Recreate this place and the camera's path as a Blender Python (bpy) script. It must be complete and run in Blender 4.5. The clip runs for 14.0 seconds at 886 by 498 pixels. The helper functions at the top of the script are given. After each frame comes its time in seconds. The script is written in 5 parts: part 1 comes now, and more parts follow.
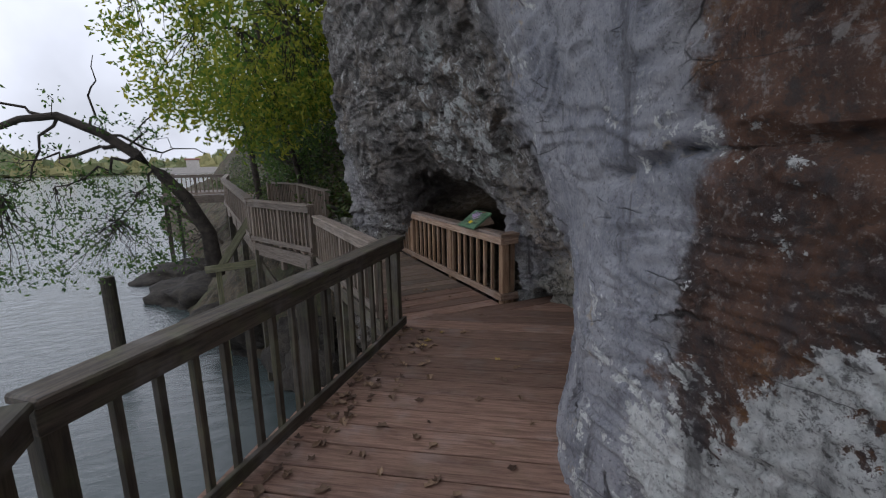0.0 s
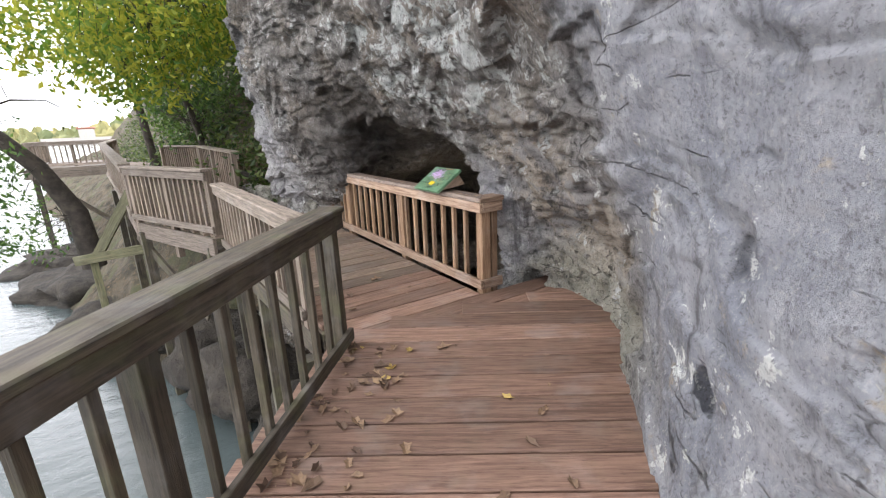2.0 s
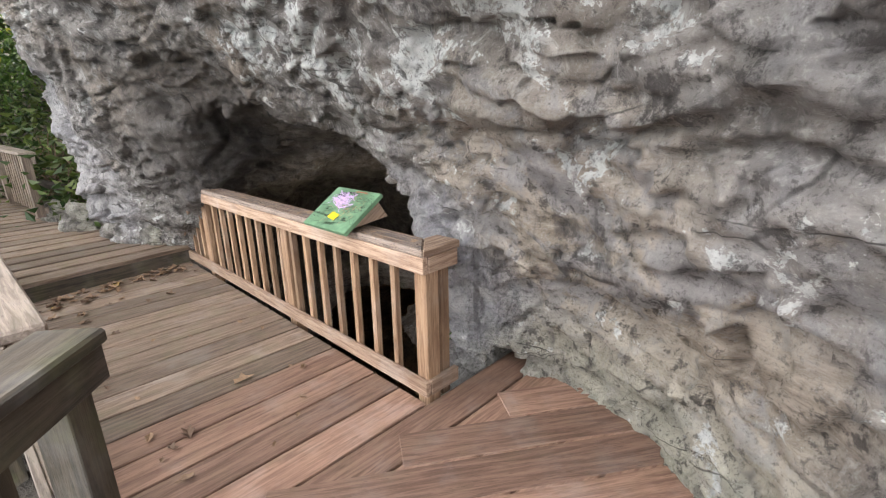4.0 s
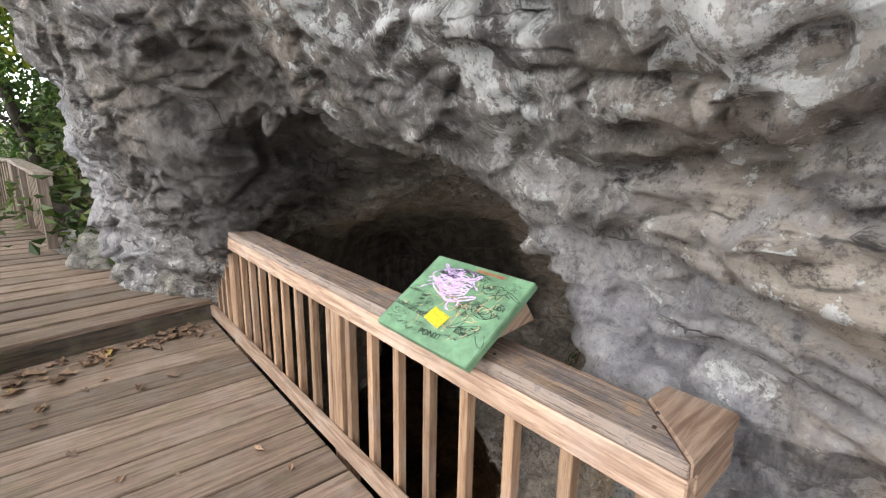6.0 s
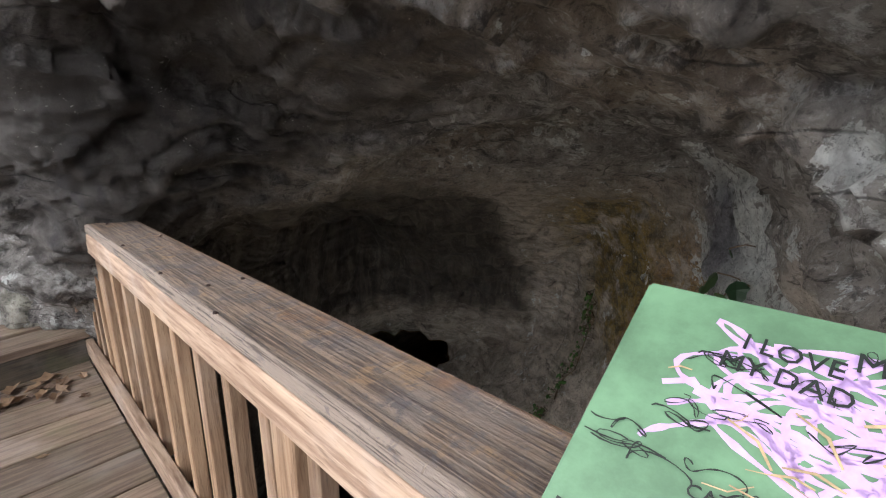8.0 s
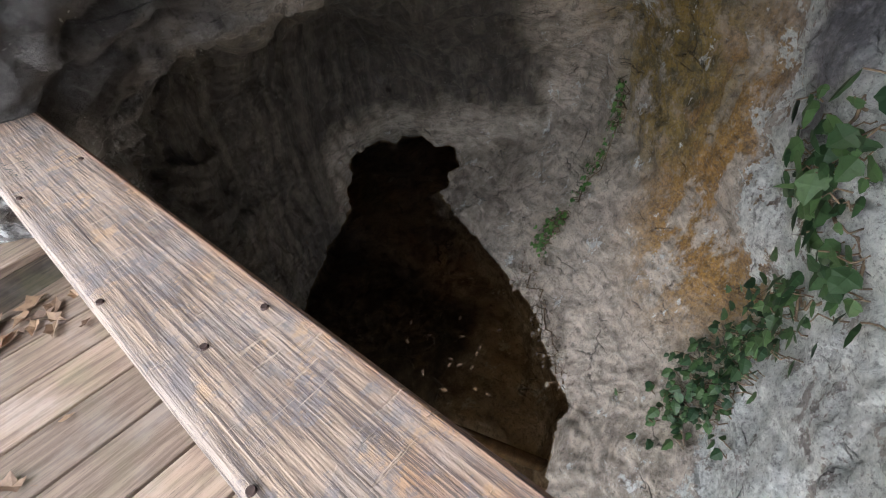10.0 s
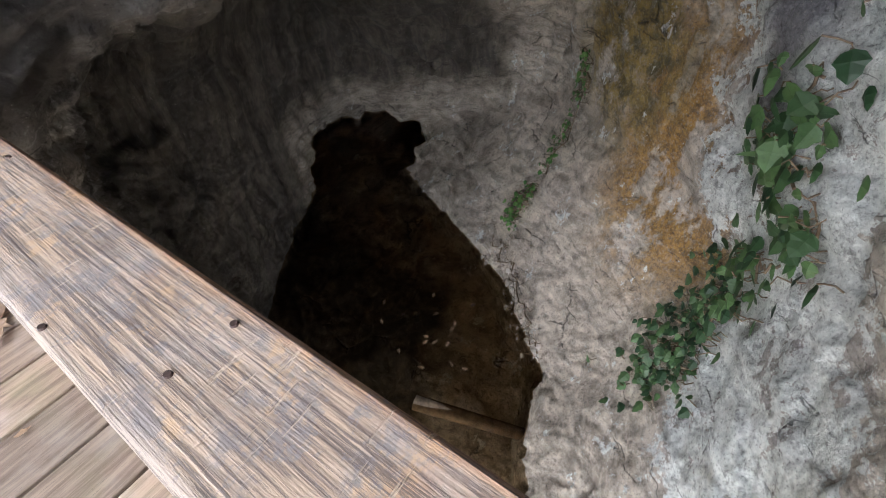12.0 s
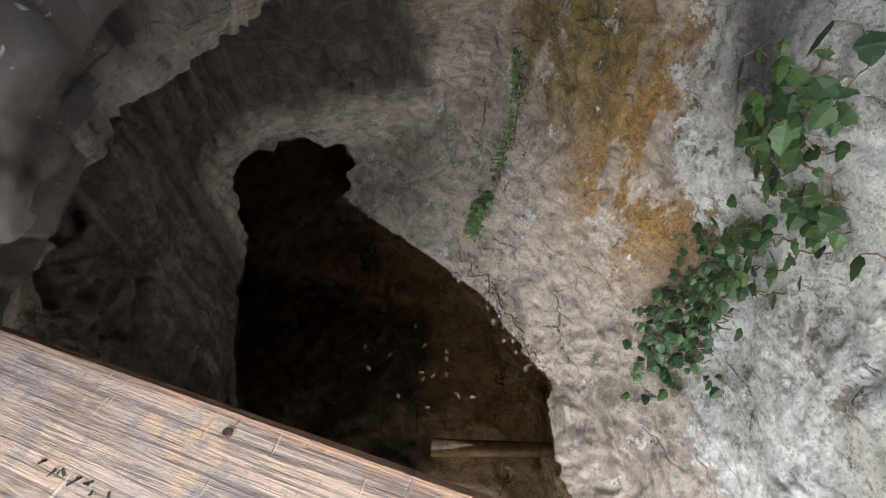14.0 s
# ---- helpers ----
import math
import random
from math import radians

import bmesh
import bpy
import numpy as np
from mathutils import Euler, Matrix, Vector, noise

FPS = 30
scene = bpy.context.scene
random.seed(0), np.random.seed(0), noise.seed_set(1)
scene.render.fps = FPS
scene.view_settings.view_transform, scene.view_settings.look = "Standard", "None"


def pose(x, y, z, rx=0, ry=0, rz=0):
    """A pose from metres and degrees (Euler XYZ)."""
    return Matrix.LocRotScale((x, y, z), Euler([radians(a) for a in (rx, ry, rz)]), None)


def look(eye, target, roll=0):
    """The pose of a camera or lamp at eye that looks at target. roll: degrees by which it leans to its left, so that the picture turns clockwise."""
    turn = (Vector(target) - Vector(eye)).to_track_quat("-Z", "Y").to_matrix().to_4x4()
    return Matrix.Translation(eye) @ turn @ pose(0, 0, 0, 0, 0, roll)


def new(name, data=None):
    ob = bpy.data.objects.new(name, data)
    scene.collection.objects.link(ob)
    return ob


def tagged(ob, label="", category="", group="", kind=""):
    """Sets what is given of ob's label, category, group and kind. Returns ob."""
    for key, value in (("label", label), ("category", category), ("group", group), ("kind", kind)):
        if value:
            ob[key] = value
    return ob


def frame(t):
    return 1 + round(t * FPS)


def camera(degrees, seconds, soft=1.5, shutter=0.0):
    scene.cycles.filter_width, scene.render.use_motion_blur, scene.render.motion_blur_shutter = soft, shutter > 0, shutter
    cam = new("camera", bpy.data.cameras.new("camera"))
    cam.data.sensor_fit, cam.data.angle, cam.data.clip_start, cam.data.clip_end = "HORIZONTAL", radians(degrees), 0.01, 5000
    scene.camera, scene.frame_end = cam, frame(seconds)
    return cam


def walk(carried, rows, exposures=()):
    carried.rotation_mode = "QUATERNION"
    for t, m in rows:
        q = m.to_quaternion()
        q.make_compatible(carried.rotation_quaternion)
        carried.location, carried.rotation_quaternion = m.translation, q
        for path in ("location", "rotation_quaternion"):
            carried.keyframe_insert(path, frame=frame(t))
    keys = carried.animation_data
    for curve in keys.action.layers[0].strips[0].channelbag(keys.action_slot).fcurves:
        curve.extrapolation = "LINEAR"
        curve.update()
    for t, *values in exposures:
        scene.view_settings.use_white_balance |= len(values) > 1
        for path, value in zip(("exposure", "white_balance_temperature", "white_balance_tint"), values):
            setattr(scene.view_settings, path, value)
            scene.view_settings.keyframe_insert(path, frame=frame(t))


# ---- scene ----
cam = camera(89.5, 14.0, soft=1.1)
PATH = [
    (0, (-2.74, -4.436, 1.714), (-1.936, -2.646, 1.327), -1.3),
    (0.5, (-2.669, -4.301, 1.638), (-1.905, -2.503, 1.209), 0.7),
    (1, (-2.619, -3.892, 1.467), (-1.754, -2.166, 0.942), 0.4),
    (1.5, (-2.374, -3.405, 1.454), (-1.439, -1.715, 0.936), -0.6),
    (2, (-2.265, -2.943, 1.474), (-1.229, -1.322, 0.93), -2.3),
    (2.5, (-2.029, -2.577, 1.419), (-0.901, -1.025, 0.853), -3.1),
    (2.7, (-1.927, -2.409, 1.43), (-0.754, -0.894, 0.858), -3.1),
    (4.8, (-1.197, -1.0, 1.468), (0.204, 0.31, 0.903), -0.2),
    (5, (-1.16, -0.874, 1.45), (0.196, 0.492, 0.906), 0.6),
    (5.5, (-0.919, -0.574, 1.436), (0.335, 0.906, 0.949), 2.1),
    (6, (-0.831, -0.245, 1.414), (0.44, 1.239, 0.983), 1.0),
    (6.5, (-0.772, 0.024, 1.442), (0.523, 1.491, 1.031), -0.1),
    (7, (-0.584, 0.231, 1.266), (0.772, 1.648, 0.875), 1.6),
    (7.5, (-0.44, 0.486, 1.231), (0.994, 1.793, 0.743), 0.1),
    (7.7, (-0.363, 0.622, 1.183), (1.057, 1.952, 0.717), 0.4),
    (9.8, (-0.033, 1.414, 1.247), (1.074, 2.53, 0.01), -5.4),
    (10, (0.021, 1.44, 1.241), (1.104, 2.487, -0.075), -6.3),
    (10.5, (0.065, 1.474, 1.206), (1.136, 2.409, -0.201), -5.4),
    (11, (0.062, 1.483, 1.211), (1.135, 2.389, -0.213), -5.4),
    (11.5, (0.061, 1.477, 1.217), (1.135, 2.383, -0.206), -5.8),
    (12, (0.049, 1.486, 1.238), (1.151, 2.382, -0.171), -5.5),
    (12.5, (-0.014, 1.623, 1.221), (1.171, 2.455, -0.158), -4.6),
    (13, (-0.087, 1.914, 1.198), (1.205, 2.62, -0.155), -4.9),
    (13.5, (-0.021, 2.142, 1.247), (1.294, 2.746, -0.133), -5.3),
    (14, (0.055, 2.248, 1.252), (1.345, 2.801, -0.172), -5.8),
]
EXPOSURES = [(0.0, -2.7, 5950, 14), (0.5, -2.62, 5950, 14), (0.8, -2.22, 6050, 14), (1.0, -1.9, 6100, 14), (1.5, -1.1, 6300, 13), (2.0, -0.75, 6400, 13), (2.7, -0.42, 6550, 12), (6.5, -0.25, 6550, 12), (7.7, -0.5, 6400, 12), (9.8, 0.6, 6000, 11), (12.0, 0.72, 6000, 11), (13.5, 0.75, 6050, 10), (14.0, 0.98, 6250, 10)]
walk(cam, [(t, look(eye, target, roll)) for t, eye, target, roll in PATH], EXPOSURES)

# ---- light ----
world = bpy.data.worlds.new("sky")
scene.world = world
world.use_nodes = True
wn = world.node_tree
sky = wn.nodes.new("ShaderNodeTexSky")
sky.sky_type, sky.sun_disc = "NISHITA", False
sky.sun_elevation, sky.sun_rotation = radians(28), radians(-79)
sky.dust_density, sky.air_density = 4.0, 1.0
cloud_tc = wn.nodes.new("ShaderNodeTexCoord")
cloud_nz = wn.nodes.new("ShaderNodeTexNoise")
cloud_nz.inputs["Scale"].default_value, cloud_nz.inputs["Detail"].default_value = 2.2, 6
cloud_rp = wn.nodes.new("ShaderNodeValToRGB")
cloud_rp.color_ramp.elements[0].position, cloud_rp.color_ramp.elements[1].position = 0.36, 0.52
cloud_rp.color_ramp.elements[0].color = (0.7, 0.7, 0.7, 1)
cloud_mix = wn.nodes.new("ShaderNodeMix")
cloud_mix.data_type = "RGBA"
cloud_mix.inputs["B"].default_value = (62.0, 63.0, 65.0, 1)
wn.links.new(cloud_tc.outputs["Generated"], cloud_nz.inputs["Vector"])
wn.links.new(cloud_nz.outputs["Fac"], cloud_rp.inputs["Fac"])
wn.links.new(cloud_rp.outputs["Color"], cloud_mix.inputs["Factor"])
wn.links.new(sky.outputs["Color"], cloud_mix.inputs["A"])
wn.links.new(cloud_mix.outputs["Result"], wn.nodes["Background"].inputs["Color"])
wn.nodes["Background"].inputs["Strength"].default_value = 0.10
sun = new("sun", bpy.data.lights.new("sun", "SUN"))
sun.data.energy, sun.data.angle, sun.data.color = 1.5, radians(38), (1.0, 0.96, 0.91)
sun.matrix_world = look((-20, 4, 10.8), (0, 0, 0))

# ---- materials ----


class Nodes:
    """Short calls for the nodes of one material."""

    def __init__(self, name):
        self.mat = bpy.data.materials.new(name)
        self.mat.use_nodes = True
        self.t = self.mat.node_tree
        self.bsdf = self.t.nodes["Principled BSDF"]

    def node(self, kind, **sockets):
        n = self.t.nodes.new(kind)
        for key, value in sockets.items():
            self.put(n.inputs[key.replace("_", " ")], value)
        return n

    def put(self, socket, value):
        if isinstance(value, bpy.types.NodeSocket):
            self.t.links.new(value, socket)
        else:
            socket.default_value = value

    def coords(self, scale=(1, 1, 1), turn=0.0, kind="Object"):
        tc = self.node("ShaderNodeTexCoord")
        mp = self.node("ShaderNodeMapping", Vector=tc.outputs[kind], Scale=scale, Rotation=(0, 0, turn))
        return mp.outputs["Vector"]

    def noise(self, vec, scale, detail=4.0, rough=0.55, twist=0.0):
        n = self.node("ShaderNodeTexNoise", Vector=vec, Scale=scale, Detail=detail, Roughness=rough, Distortion=twist)
        return n.outputs["Fac"]

    def voronoi(self, vec, scale, feature="F1"):
        n = self.node("ShaderNodeTexVoronoi", Vector=vec, Scale=scale)
        n.feature = feature
        return n.outputs["Distance"]

    def ramp(self, fac, lo, hi, a=0.0, b=1.0):
        n = self.node("ShaderNodeMapRange", Value=fac)
        for key, value in zip(("From Min", "From Max", "To Min", "To Max"), (lo, hi, a, b)):
            n.inputs[key].default_value = value
        n.interpolation_type = "SMOOTHSTEP"
        return n.outputs["Result"]

    def math(self, op, a, b=0.0):
        n = self.node("ShaderNodeMath")
        n.operation = op
        self.put(n.inputs[0], a)
        self.put(n.inputs[1], b)
        return n.outputs[0]

    def mix(self, fac, a, b, blend="MIX"):
        n = self.node("ShaderNodeMix")
        n.data_type, n.blend_type = "RGBA", blend
        self.put(n.inputs["Factor"], fac)
        for key, value in (("A", a), ("B", b)):
            self.put(n.inputs[key], (*value, 1) if isinstance(value, tuple) and len(value) == 3 else value)
        return n.outputs["Result"]

    def bump(self, height, strength=0.5, distance=0.02, normal=None):
        n = self.node("ShaderNodeBump", Height=height, Strength=strength, Distance=distance)
        if normal is not None:
            self.put(n.inputs["Normal"], normal)
        return n.outputs["Normal"]

    def done(self, color, rough=0.8, normal=None, **more):
        self.put(self.bsdf.inputs["Base Color"], (*color, 1) if isinstance(color, tuple) else color)
        self.put(self.bsdf.inputs["Roughness"], rough)
        if normal is not None:
            self.put(self.bsdf.inputs["Normal"], normal)
        for key, value in more.items():
            self.put(self.bsdf.inputs[key.replace("_", " ")], value)
        return self.mat


def axes(n, vec):
    s = n.node("ShaderNodeSeparateXYZ", Vector=vec)
    return s.outputs["X"], s.outputs["Y"], s.outputs["Z"]


def spot(n, vec, centre, size):
    """1 in the middle of an ellipsoid, 0 at its rim and beyond."""
    off = n.node("ShaderNodeMapping", Vector=vec, Location=tuple(-c / s for c, s in zip(centre, size)), Scale=tuple(1 / s for s in size))
    ln = n.node("ShaderNodeVectorMath", Vector=off.outputs["Vector"])
    ln.operation = "LENGTH"
    return n.ramp(ln.outputs["Value"], 1.0, 0.45)


def wood_material(name, dark, light, along="z", wear=0.4, green=0.0, rough=0.75):
    """Weathered softwood; the grain runs along the piece's own long axis."""
    n = Nodes(name)
    squash = {"x": (0.6, 9, 9), "y": (9, 0.6, 9), "z": (9, 9, 0.6)}[along]
    info = n.node("ShaderNodeObjectInfo")
    tc = n.node("ShaderNodeTexCoord")
    off = n.node("ShaderNodeVectorMath")
    off.operation = "ADD"
    n.put(off.inputs[0], tc.outputs["Object"])
    shift = n.node("ShaderNodeCombineXYZ", X=n.math("MULTIPLY", info.outputs["Random"], 7.0), Y=n.math("MULTIPLY", info.outputs["Random"], 13.0))
    n.put(off.inputs[1], shift.outputs["Vector"])
    mp = n.node("ShaderNodeMapping", Vector=off.outputs["Vector"], Scale=squash)
    vec = mp.outputs["Vector"]
    grain = n.noise(vec, 5.0, 7, 0.65, 0.6)
    fine = n.noise(vec, 22.0, 4, 0.7)
    patch = n.noise(off.outputs["Vector"], 3.5, 5, 0.6)
    c = n.mix(n.ramp(grain, 0.32, 0.66), dark, light)
    c = n.mix(n.ramp(fine, 0.56, 0.68, 0, 0.55), c, tuple(v * 0.45 for v in dark))
    c = n.mix(n.ramp(patch, 0.48, 0.72, 0, wear), c, tuple(min(1, 0.55 * v + 0.21) for v in light))
    if green:
        c = n.mix(n.ramp(n.noise(off.outputs["Vector"], 6, 5), 0.45, 0.75, 0, green), c, (0.11, 0.12, 0.05))
    hue = n.node("ShaderNodeHueSaturation", Color=c, Value=n.ramp(info.outputs["Random"], 0, 1, 0.72, 1.2))
    both = n.math("ADD", n.math("MULTIPLY", grain, 0.6), n.math("MULTIPLY", fine, 0.5))
    return n.done(hue.outputs["Color"], n.ramp(patch, 0.3, 0.7, rough - 0.12, rough + 0.12), n.bump(both, 0.55, 0.006))


deck_grey = wood_material("deck_grey", (0.105, 0.07, 0.05), (0.235, 0.17, 0.125), "y", 0.35, 0.25)
deck_wood = wood_material("deck_boards", (0.135, 0.073, 0.050), (0.285, 0.172, 0.122), "y", 0.3, 0.12)
rail_wood = wood_material("rail_wood", (0.19, 0.115, 0.075), (0.42, 0.30, 0.215), "y", 0.45)
rail_upright = wood_material("rail_upright", (0.18, 0.10, 0.055), (0.36, 0.235, 0.145), "z", 0.3)
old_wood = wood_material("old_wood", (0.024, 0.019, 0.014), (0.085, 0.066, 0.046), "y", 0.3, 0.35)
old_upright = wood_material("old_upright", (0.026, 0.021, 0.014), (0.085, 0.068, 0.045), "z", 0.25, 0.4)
grey_wood = wood_material("grey_wood", (0.11, 0.085, 0.066), (0.26, 0.21, 0.17), "y", 0.35, 0.15)
grey_upright = wood_material("grey_upright", (0.11, 0.08, 0.06), (0.25, 0.195, 0.15), "z", 0.3, 0.2)


def rock_material():
    n = Nodes("limestone")
    p = n.node("ShaderNodeTexCoord").outputs["Object"]
    x, y, z = axes(n, p)
    big = n.noise(p, 0.9, 6, 0.6, 0.4)
    mid = n.noise(p, 3.0, 10, 0.68, 0.2)
    blot = n.noise(p, 5.5, 10, 0.72, 0.3)
    fine = n.noise(p, 21, 8, 0.75)
    beds = n.noise(n.coords((1.0, 1.0, 6.5)), 2.4, 12, 0.74, 0.25)
    warp = n.node("ShaderNodeVectorMath")
    warp.operation = "MULTIPLY_ADD"
    n.put(warp.inputs[0], n.node("ShaderNodeTexNoise", Vector=p, Scale=2.2, Detail=7.0, Roughness=0.7).outputs["Color"])
    n.put(warp.inputs[1], (0.9, 0.9, 0.9))
    off = n.node("ShaderNodeVectorMath")
    off.operation = "SUBTRACT"
    n.put(warp.inputs[2], p)
    n.put(off.inputs[0], warp.outputs[0])
    n.put(off.inputs[1], (0.45, 0.45, 0.45))
    ragged = off.outputs[0]
    # grey stone, mottled dark and pale at two scales
    c = n.mix(n.ramp(mid, 0.36, 0.62), (0.14, 0.125, 0.115), (0.38, 0.355, 0.33))
    c = n.mix(n.ramp(big, 0.45, 0.62, 0, 0.65), c, n.mix(n.ramp(blot, 0.40, 0.60), (0.18, 0.135, 0.10), (0.45, 0.375, 0.295)))
    c = n.mix(n.ramp(n.noise(p, 7.5, 10, 0.75, 0.6), 0.53, 0.60, 0, 0.75), c, (0.58, 0.57, 0.55))
    c = n.mix(n.ramp(n.noise(p, 6.0, 10, 0.75, 0.6), 0.46, 0.39, 0, 0.7), c, (0.075, 0.068, 0.066))
    # bedded tan stone between the buttress and the cave, pale and greenish at its foot
    tan = spot(n, ragged, (0.3, -0.75, 0.75), (1.3, 1.6, 1.5))
    tone = n.mix(n.ramp(beds, 0.36, 0.62), (0.30, 0.24, 0.18), (0.63, 0.555, 0.46))
    tone = n.mix(n.ramp(n.noise(p, 3.4, 9, 0.7, 0.3), 0.48, 0.58, 0, 0.7), tone, (0.38, 0.38, 0.40))
    tone = n.mix(n.math("MULTIPLY", n.ramp(z, 0.75, 0.15), n.ramp(blot, 0.3, 0.5, 0.4, 1.0)), tone, n.mix(n.ramp(mid, 0.36, 0.62), (0.36, 0.36, 0.28), (0.60, 0.585, 0.48)))
    c = n.mix(n.math("MULTIPLY", tan, 0.9), c, tone)
    # smooth blue-grey jamb beside the railing's end, and the column beyond the cave
    jamb = n.math("MAXIMUM", spot(n, ragged, (0.35, 0.25, 0.6), (0.6, 0.65, 1.0)), n.math("MULTIPLY", spot(n, ragged, (-0.6, 4.5, 1.6), (0.9, 0.9, 2.4)), 0.8))
    c = n.mix(n.math("MULTIPLY", jamb, 0.85), c, n.mix(n.ramp(blot, 0.36, 0.62), (0.25, 0.25, 0.28), (0.50, 0.50, 0.51)))
    # smooth blue-grey skin of the buttress beside the first boards
    blue = n.math("MULTIPLY", spot(n, ragged, (-1.0, -2.55, 1.4), (1.6, 1.5, 3.4)), n.ramp(big, 0.22, 0.42))
    skin = n.mix(n.ramp(n.noise(p, 1.7, 9, 0.66), 0.36, 0.62), (0.235, 0.25, 0.295), (0.44, 0.45, 0.485))
    skin = n.mix(n.ramp(n.noise(n.coords((1, 1, 0.35)), 4.0, 9, 0.7, 0.5), 0.56, 0.66, 0, 0.6), skin, (0.19, 0.19, 0.225))
    skin = n.mix(n.ramp(n.noise(p, 3.1, 8, 0.7, 0.4), 0.60, 0.67, 0, 0.75), skin, (0.46, 0.38, 0.26))
    c = n.mix(n.math("MULTIPLY", blue, 0.92), c, skin)
    # iron-red face behind it
    red = n.math("MULTIPLY", n.ramp(n.math("ADD", axes(n, ragged)[1], n.math("MULTIPLY", big, 0.5)), -3.08, -3.2), n.ramp(n.noise(p, 1.1, 5, 0.55), 0.22, 0.34))
    c = n.mix(red, c, n.mix(n.ramp(n.noise(p, 2.4, 10, 0.7), 0.40, 0.62), (0.04, 0.026, 0.024), (0.175, 0.088, 0.052)))
    rusty = n.math("MULTIPLY", red, n.ramp(n.noise(p, 1.6, 9, 0.7, 0.4), 0.52, 0.62, 0, 0.8))
    c = n.mix(rusty, c, n.mix(n.ramp(blot, 0.4, 0.6), (0.14, 0.055, 0.02), (0.32, 0.15, 0.045)))
    # darker grey-brown hollow over and left of the mouth
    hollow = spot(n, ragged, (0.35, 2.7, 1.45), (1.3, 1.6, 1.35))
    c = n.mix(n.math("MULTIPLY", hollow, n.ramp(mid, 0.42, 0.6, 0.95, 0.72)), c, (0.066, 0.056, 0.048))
    # brown cave stone
    inner = n.math("MULTIPLY", n.ramp(x, 0.6, 1.4), n.ramp(z, 1.3, 0.2))
    c = n.mix(inner, c, n.mix(n.ramp(n.noise(n.coords((1, 1, 2.6)), 2.6, 11, 0.7, 1.2), 0.36, 0.62), (0.32, 0.27, 0.215), (0.68, 0.59, 0.485)))
    # dark curtains of stone at the cave's left and back, deep shade painted in
    deep_shade = n.math("MULTIPLY", n.math("MULTIPLY", n.math("MULTIPLY", n.ramp(x, 0.35, 0.9), n.ramp(z, 1.0, 0.5)), n.ramp(n.math("SUBTRACT", axes(n, ragged)[1], n.math("MULTIPLY", x, 0.32)), 2.4, 3.0)), n.math("MAXIMUM", n.ramp(axes(n, ragged)[2], -2.0, -1.5, 0.3, 1.0), n.ramp(x, 3.4, 2.7)))
    c = n.mix(n.math("MULTIPLY", deep_shade, 0.95), c, n.mix(n.ramp(n.noise(n.coords((2.2, 2.2, 0.35)), 2.5, 9, 0.7, 0.6), 0.4, 0.66), (0.03, 0.026, 0.021), (0.13, 0.11, 0.086)))
    dull = n.math("MAXIMUM", hollow, deep_shade)
    # ochre stain and yellow lichen on the wall over the pool
    och = n.math("MULTIPLY", spot(n, p, (3.6, 1.8, -0.9), (1.4, 1.5, 1.7)), n.ramp(n.noise(n.coords((1, 1, 0.6)), 2.3, 10, 0.7), 0.44, 0.51))
    c = n.mix(och, c, n.mix(n.ramp(fine, 0.38, 0.6), (0.20, 0.11, 0.03), (0.46, 0.25, 0.045)))
    moss = n.math("MULTIPLY", spot(n, p, (4.6, 2.7, -0.3), (1.3, 1.3, 1.5)), n.ramp(n.noise(p, 2.6, 10, 0.7), 0.40, 0.50))
    c = n.mix(n.math("MULTIPLY", moss, 1.0), c, n.mix(n.ramp(blot, 0.4, 0.6), (0.12, 0.095, 0.035), (0.38, 0.26, 0.06)))
    # pale crust lichen in ragged patches and dots
    crust = n.math("ADD", spot(n, p, (3.1, 1.1, 0.1), (1.5, 1.0, 1.9)), spot(n, p, (2.0, 0.7, -1.5), (1.2, 0.8, 1.5)))
    crust = n.math("ADD", crust, spot(n, p, (-1.45, -4.2, 0.3), (1.1, 1.45, 1.1)))
    crust = n.math("ADD", crust, n.math("MULTIPLY", spot(n, ragged, (-0.3, 0.2, 2.1), (1.1, 2.1, 1.2)), 0.4))
    crust = n.math("MULTIPLY", n.math("MINIMUM", n.math("ADD", crust, 0.09), 1.0), n.ramp(dull, 0, 0.6, 1.0, 0.0))
    by_pool = n.math("MULTIPLY", crust, n.ramp(x, 0.9, 1.5))
    c = n.mix(n.math("MULTIPLY", by_pool, 0.6), c, n.mix(n.ramp(mid, 0.35, 0.65), (0.22, 0.215, 0.235), (0.42, 0.40, 0.38)))
    lace = n.math("ADD", n.math("MULTIPLY", n.noise(p, 3.0, 12, 0.74, 0.2), 0.8), n.math("MULTIPLY", n.noise(p, 19, 4, 0.6), 0.2))
    c = n.mix(n.math("MULTIPLY", n.ramp(n.math("ADD", lace, n.math("MULTIPLY", crust, 0.175)), 0.60, 0.608), n.ramp(dull, 0.1, 0.6, 1.0, 0.05)), c, n.mix(n.ramp(fine, 0.35, 0.65), (0.60, 0.62, 0.60), (0.82, 0.83, 0.80)))
    bare = n.math("MULTIPLY", spot(n, p, (3.15, 1.35, 0.35), (0.5, 0.6, 0.9)), 0.9)
    c = n.mix(bare, c, n.mix(n.ramp(mid, 0.35, 0.65), (0.14, 0.135, 0.16), (0.25, 0.245, 0.275)))
    wob = n.node("ShaderNodeVectorMath")
    wob.operation = "ADD"
    n.put(wob.inputs[0], p)
    n.put(wob.inputs[1], n.node("ShaderNodeTexNoise", Vector=p, Scale=9.0).outputs["Color"])
    dots = n.math("MULTIPLY", n.ramp(n.voronoi(wob.outputs[0], 15), 0.20, 0.14), n.ramp(blot, 0.52, 0.6))
    c = n.mix(n.math("MULTIPLY", dots, 0.75), c, (0.55, 0.54, 0.49))
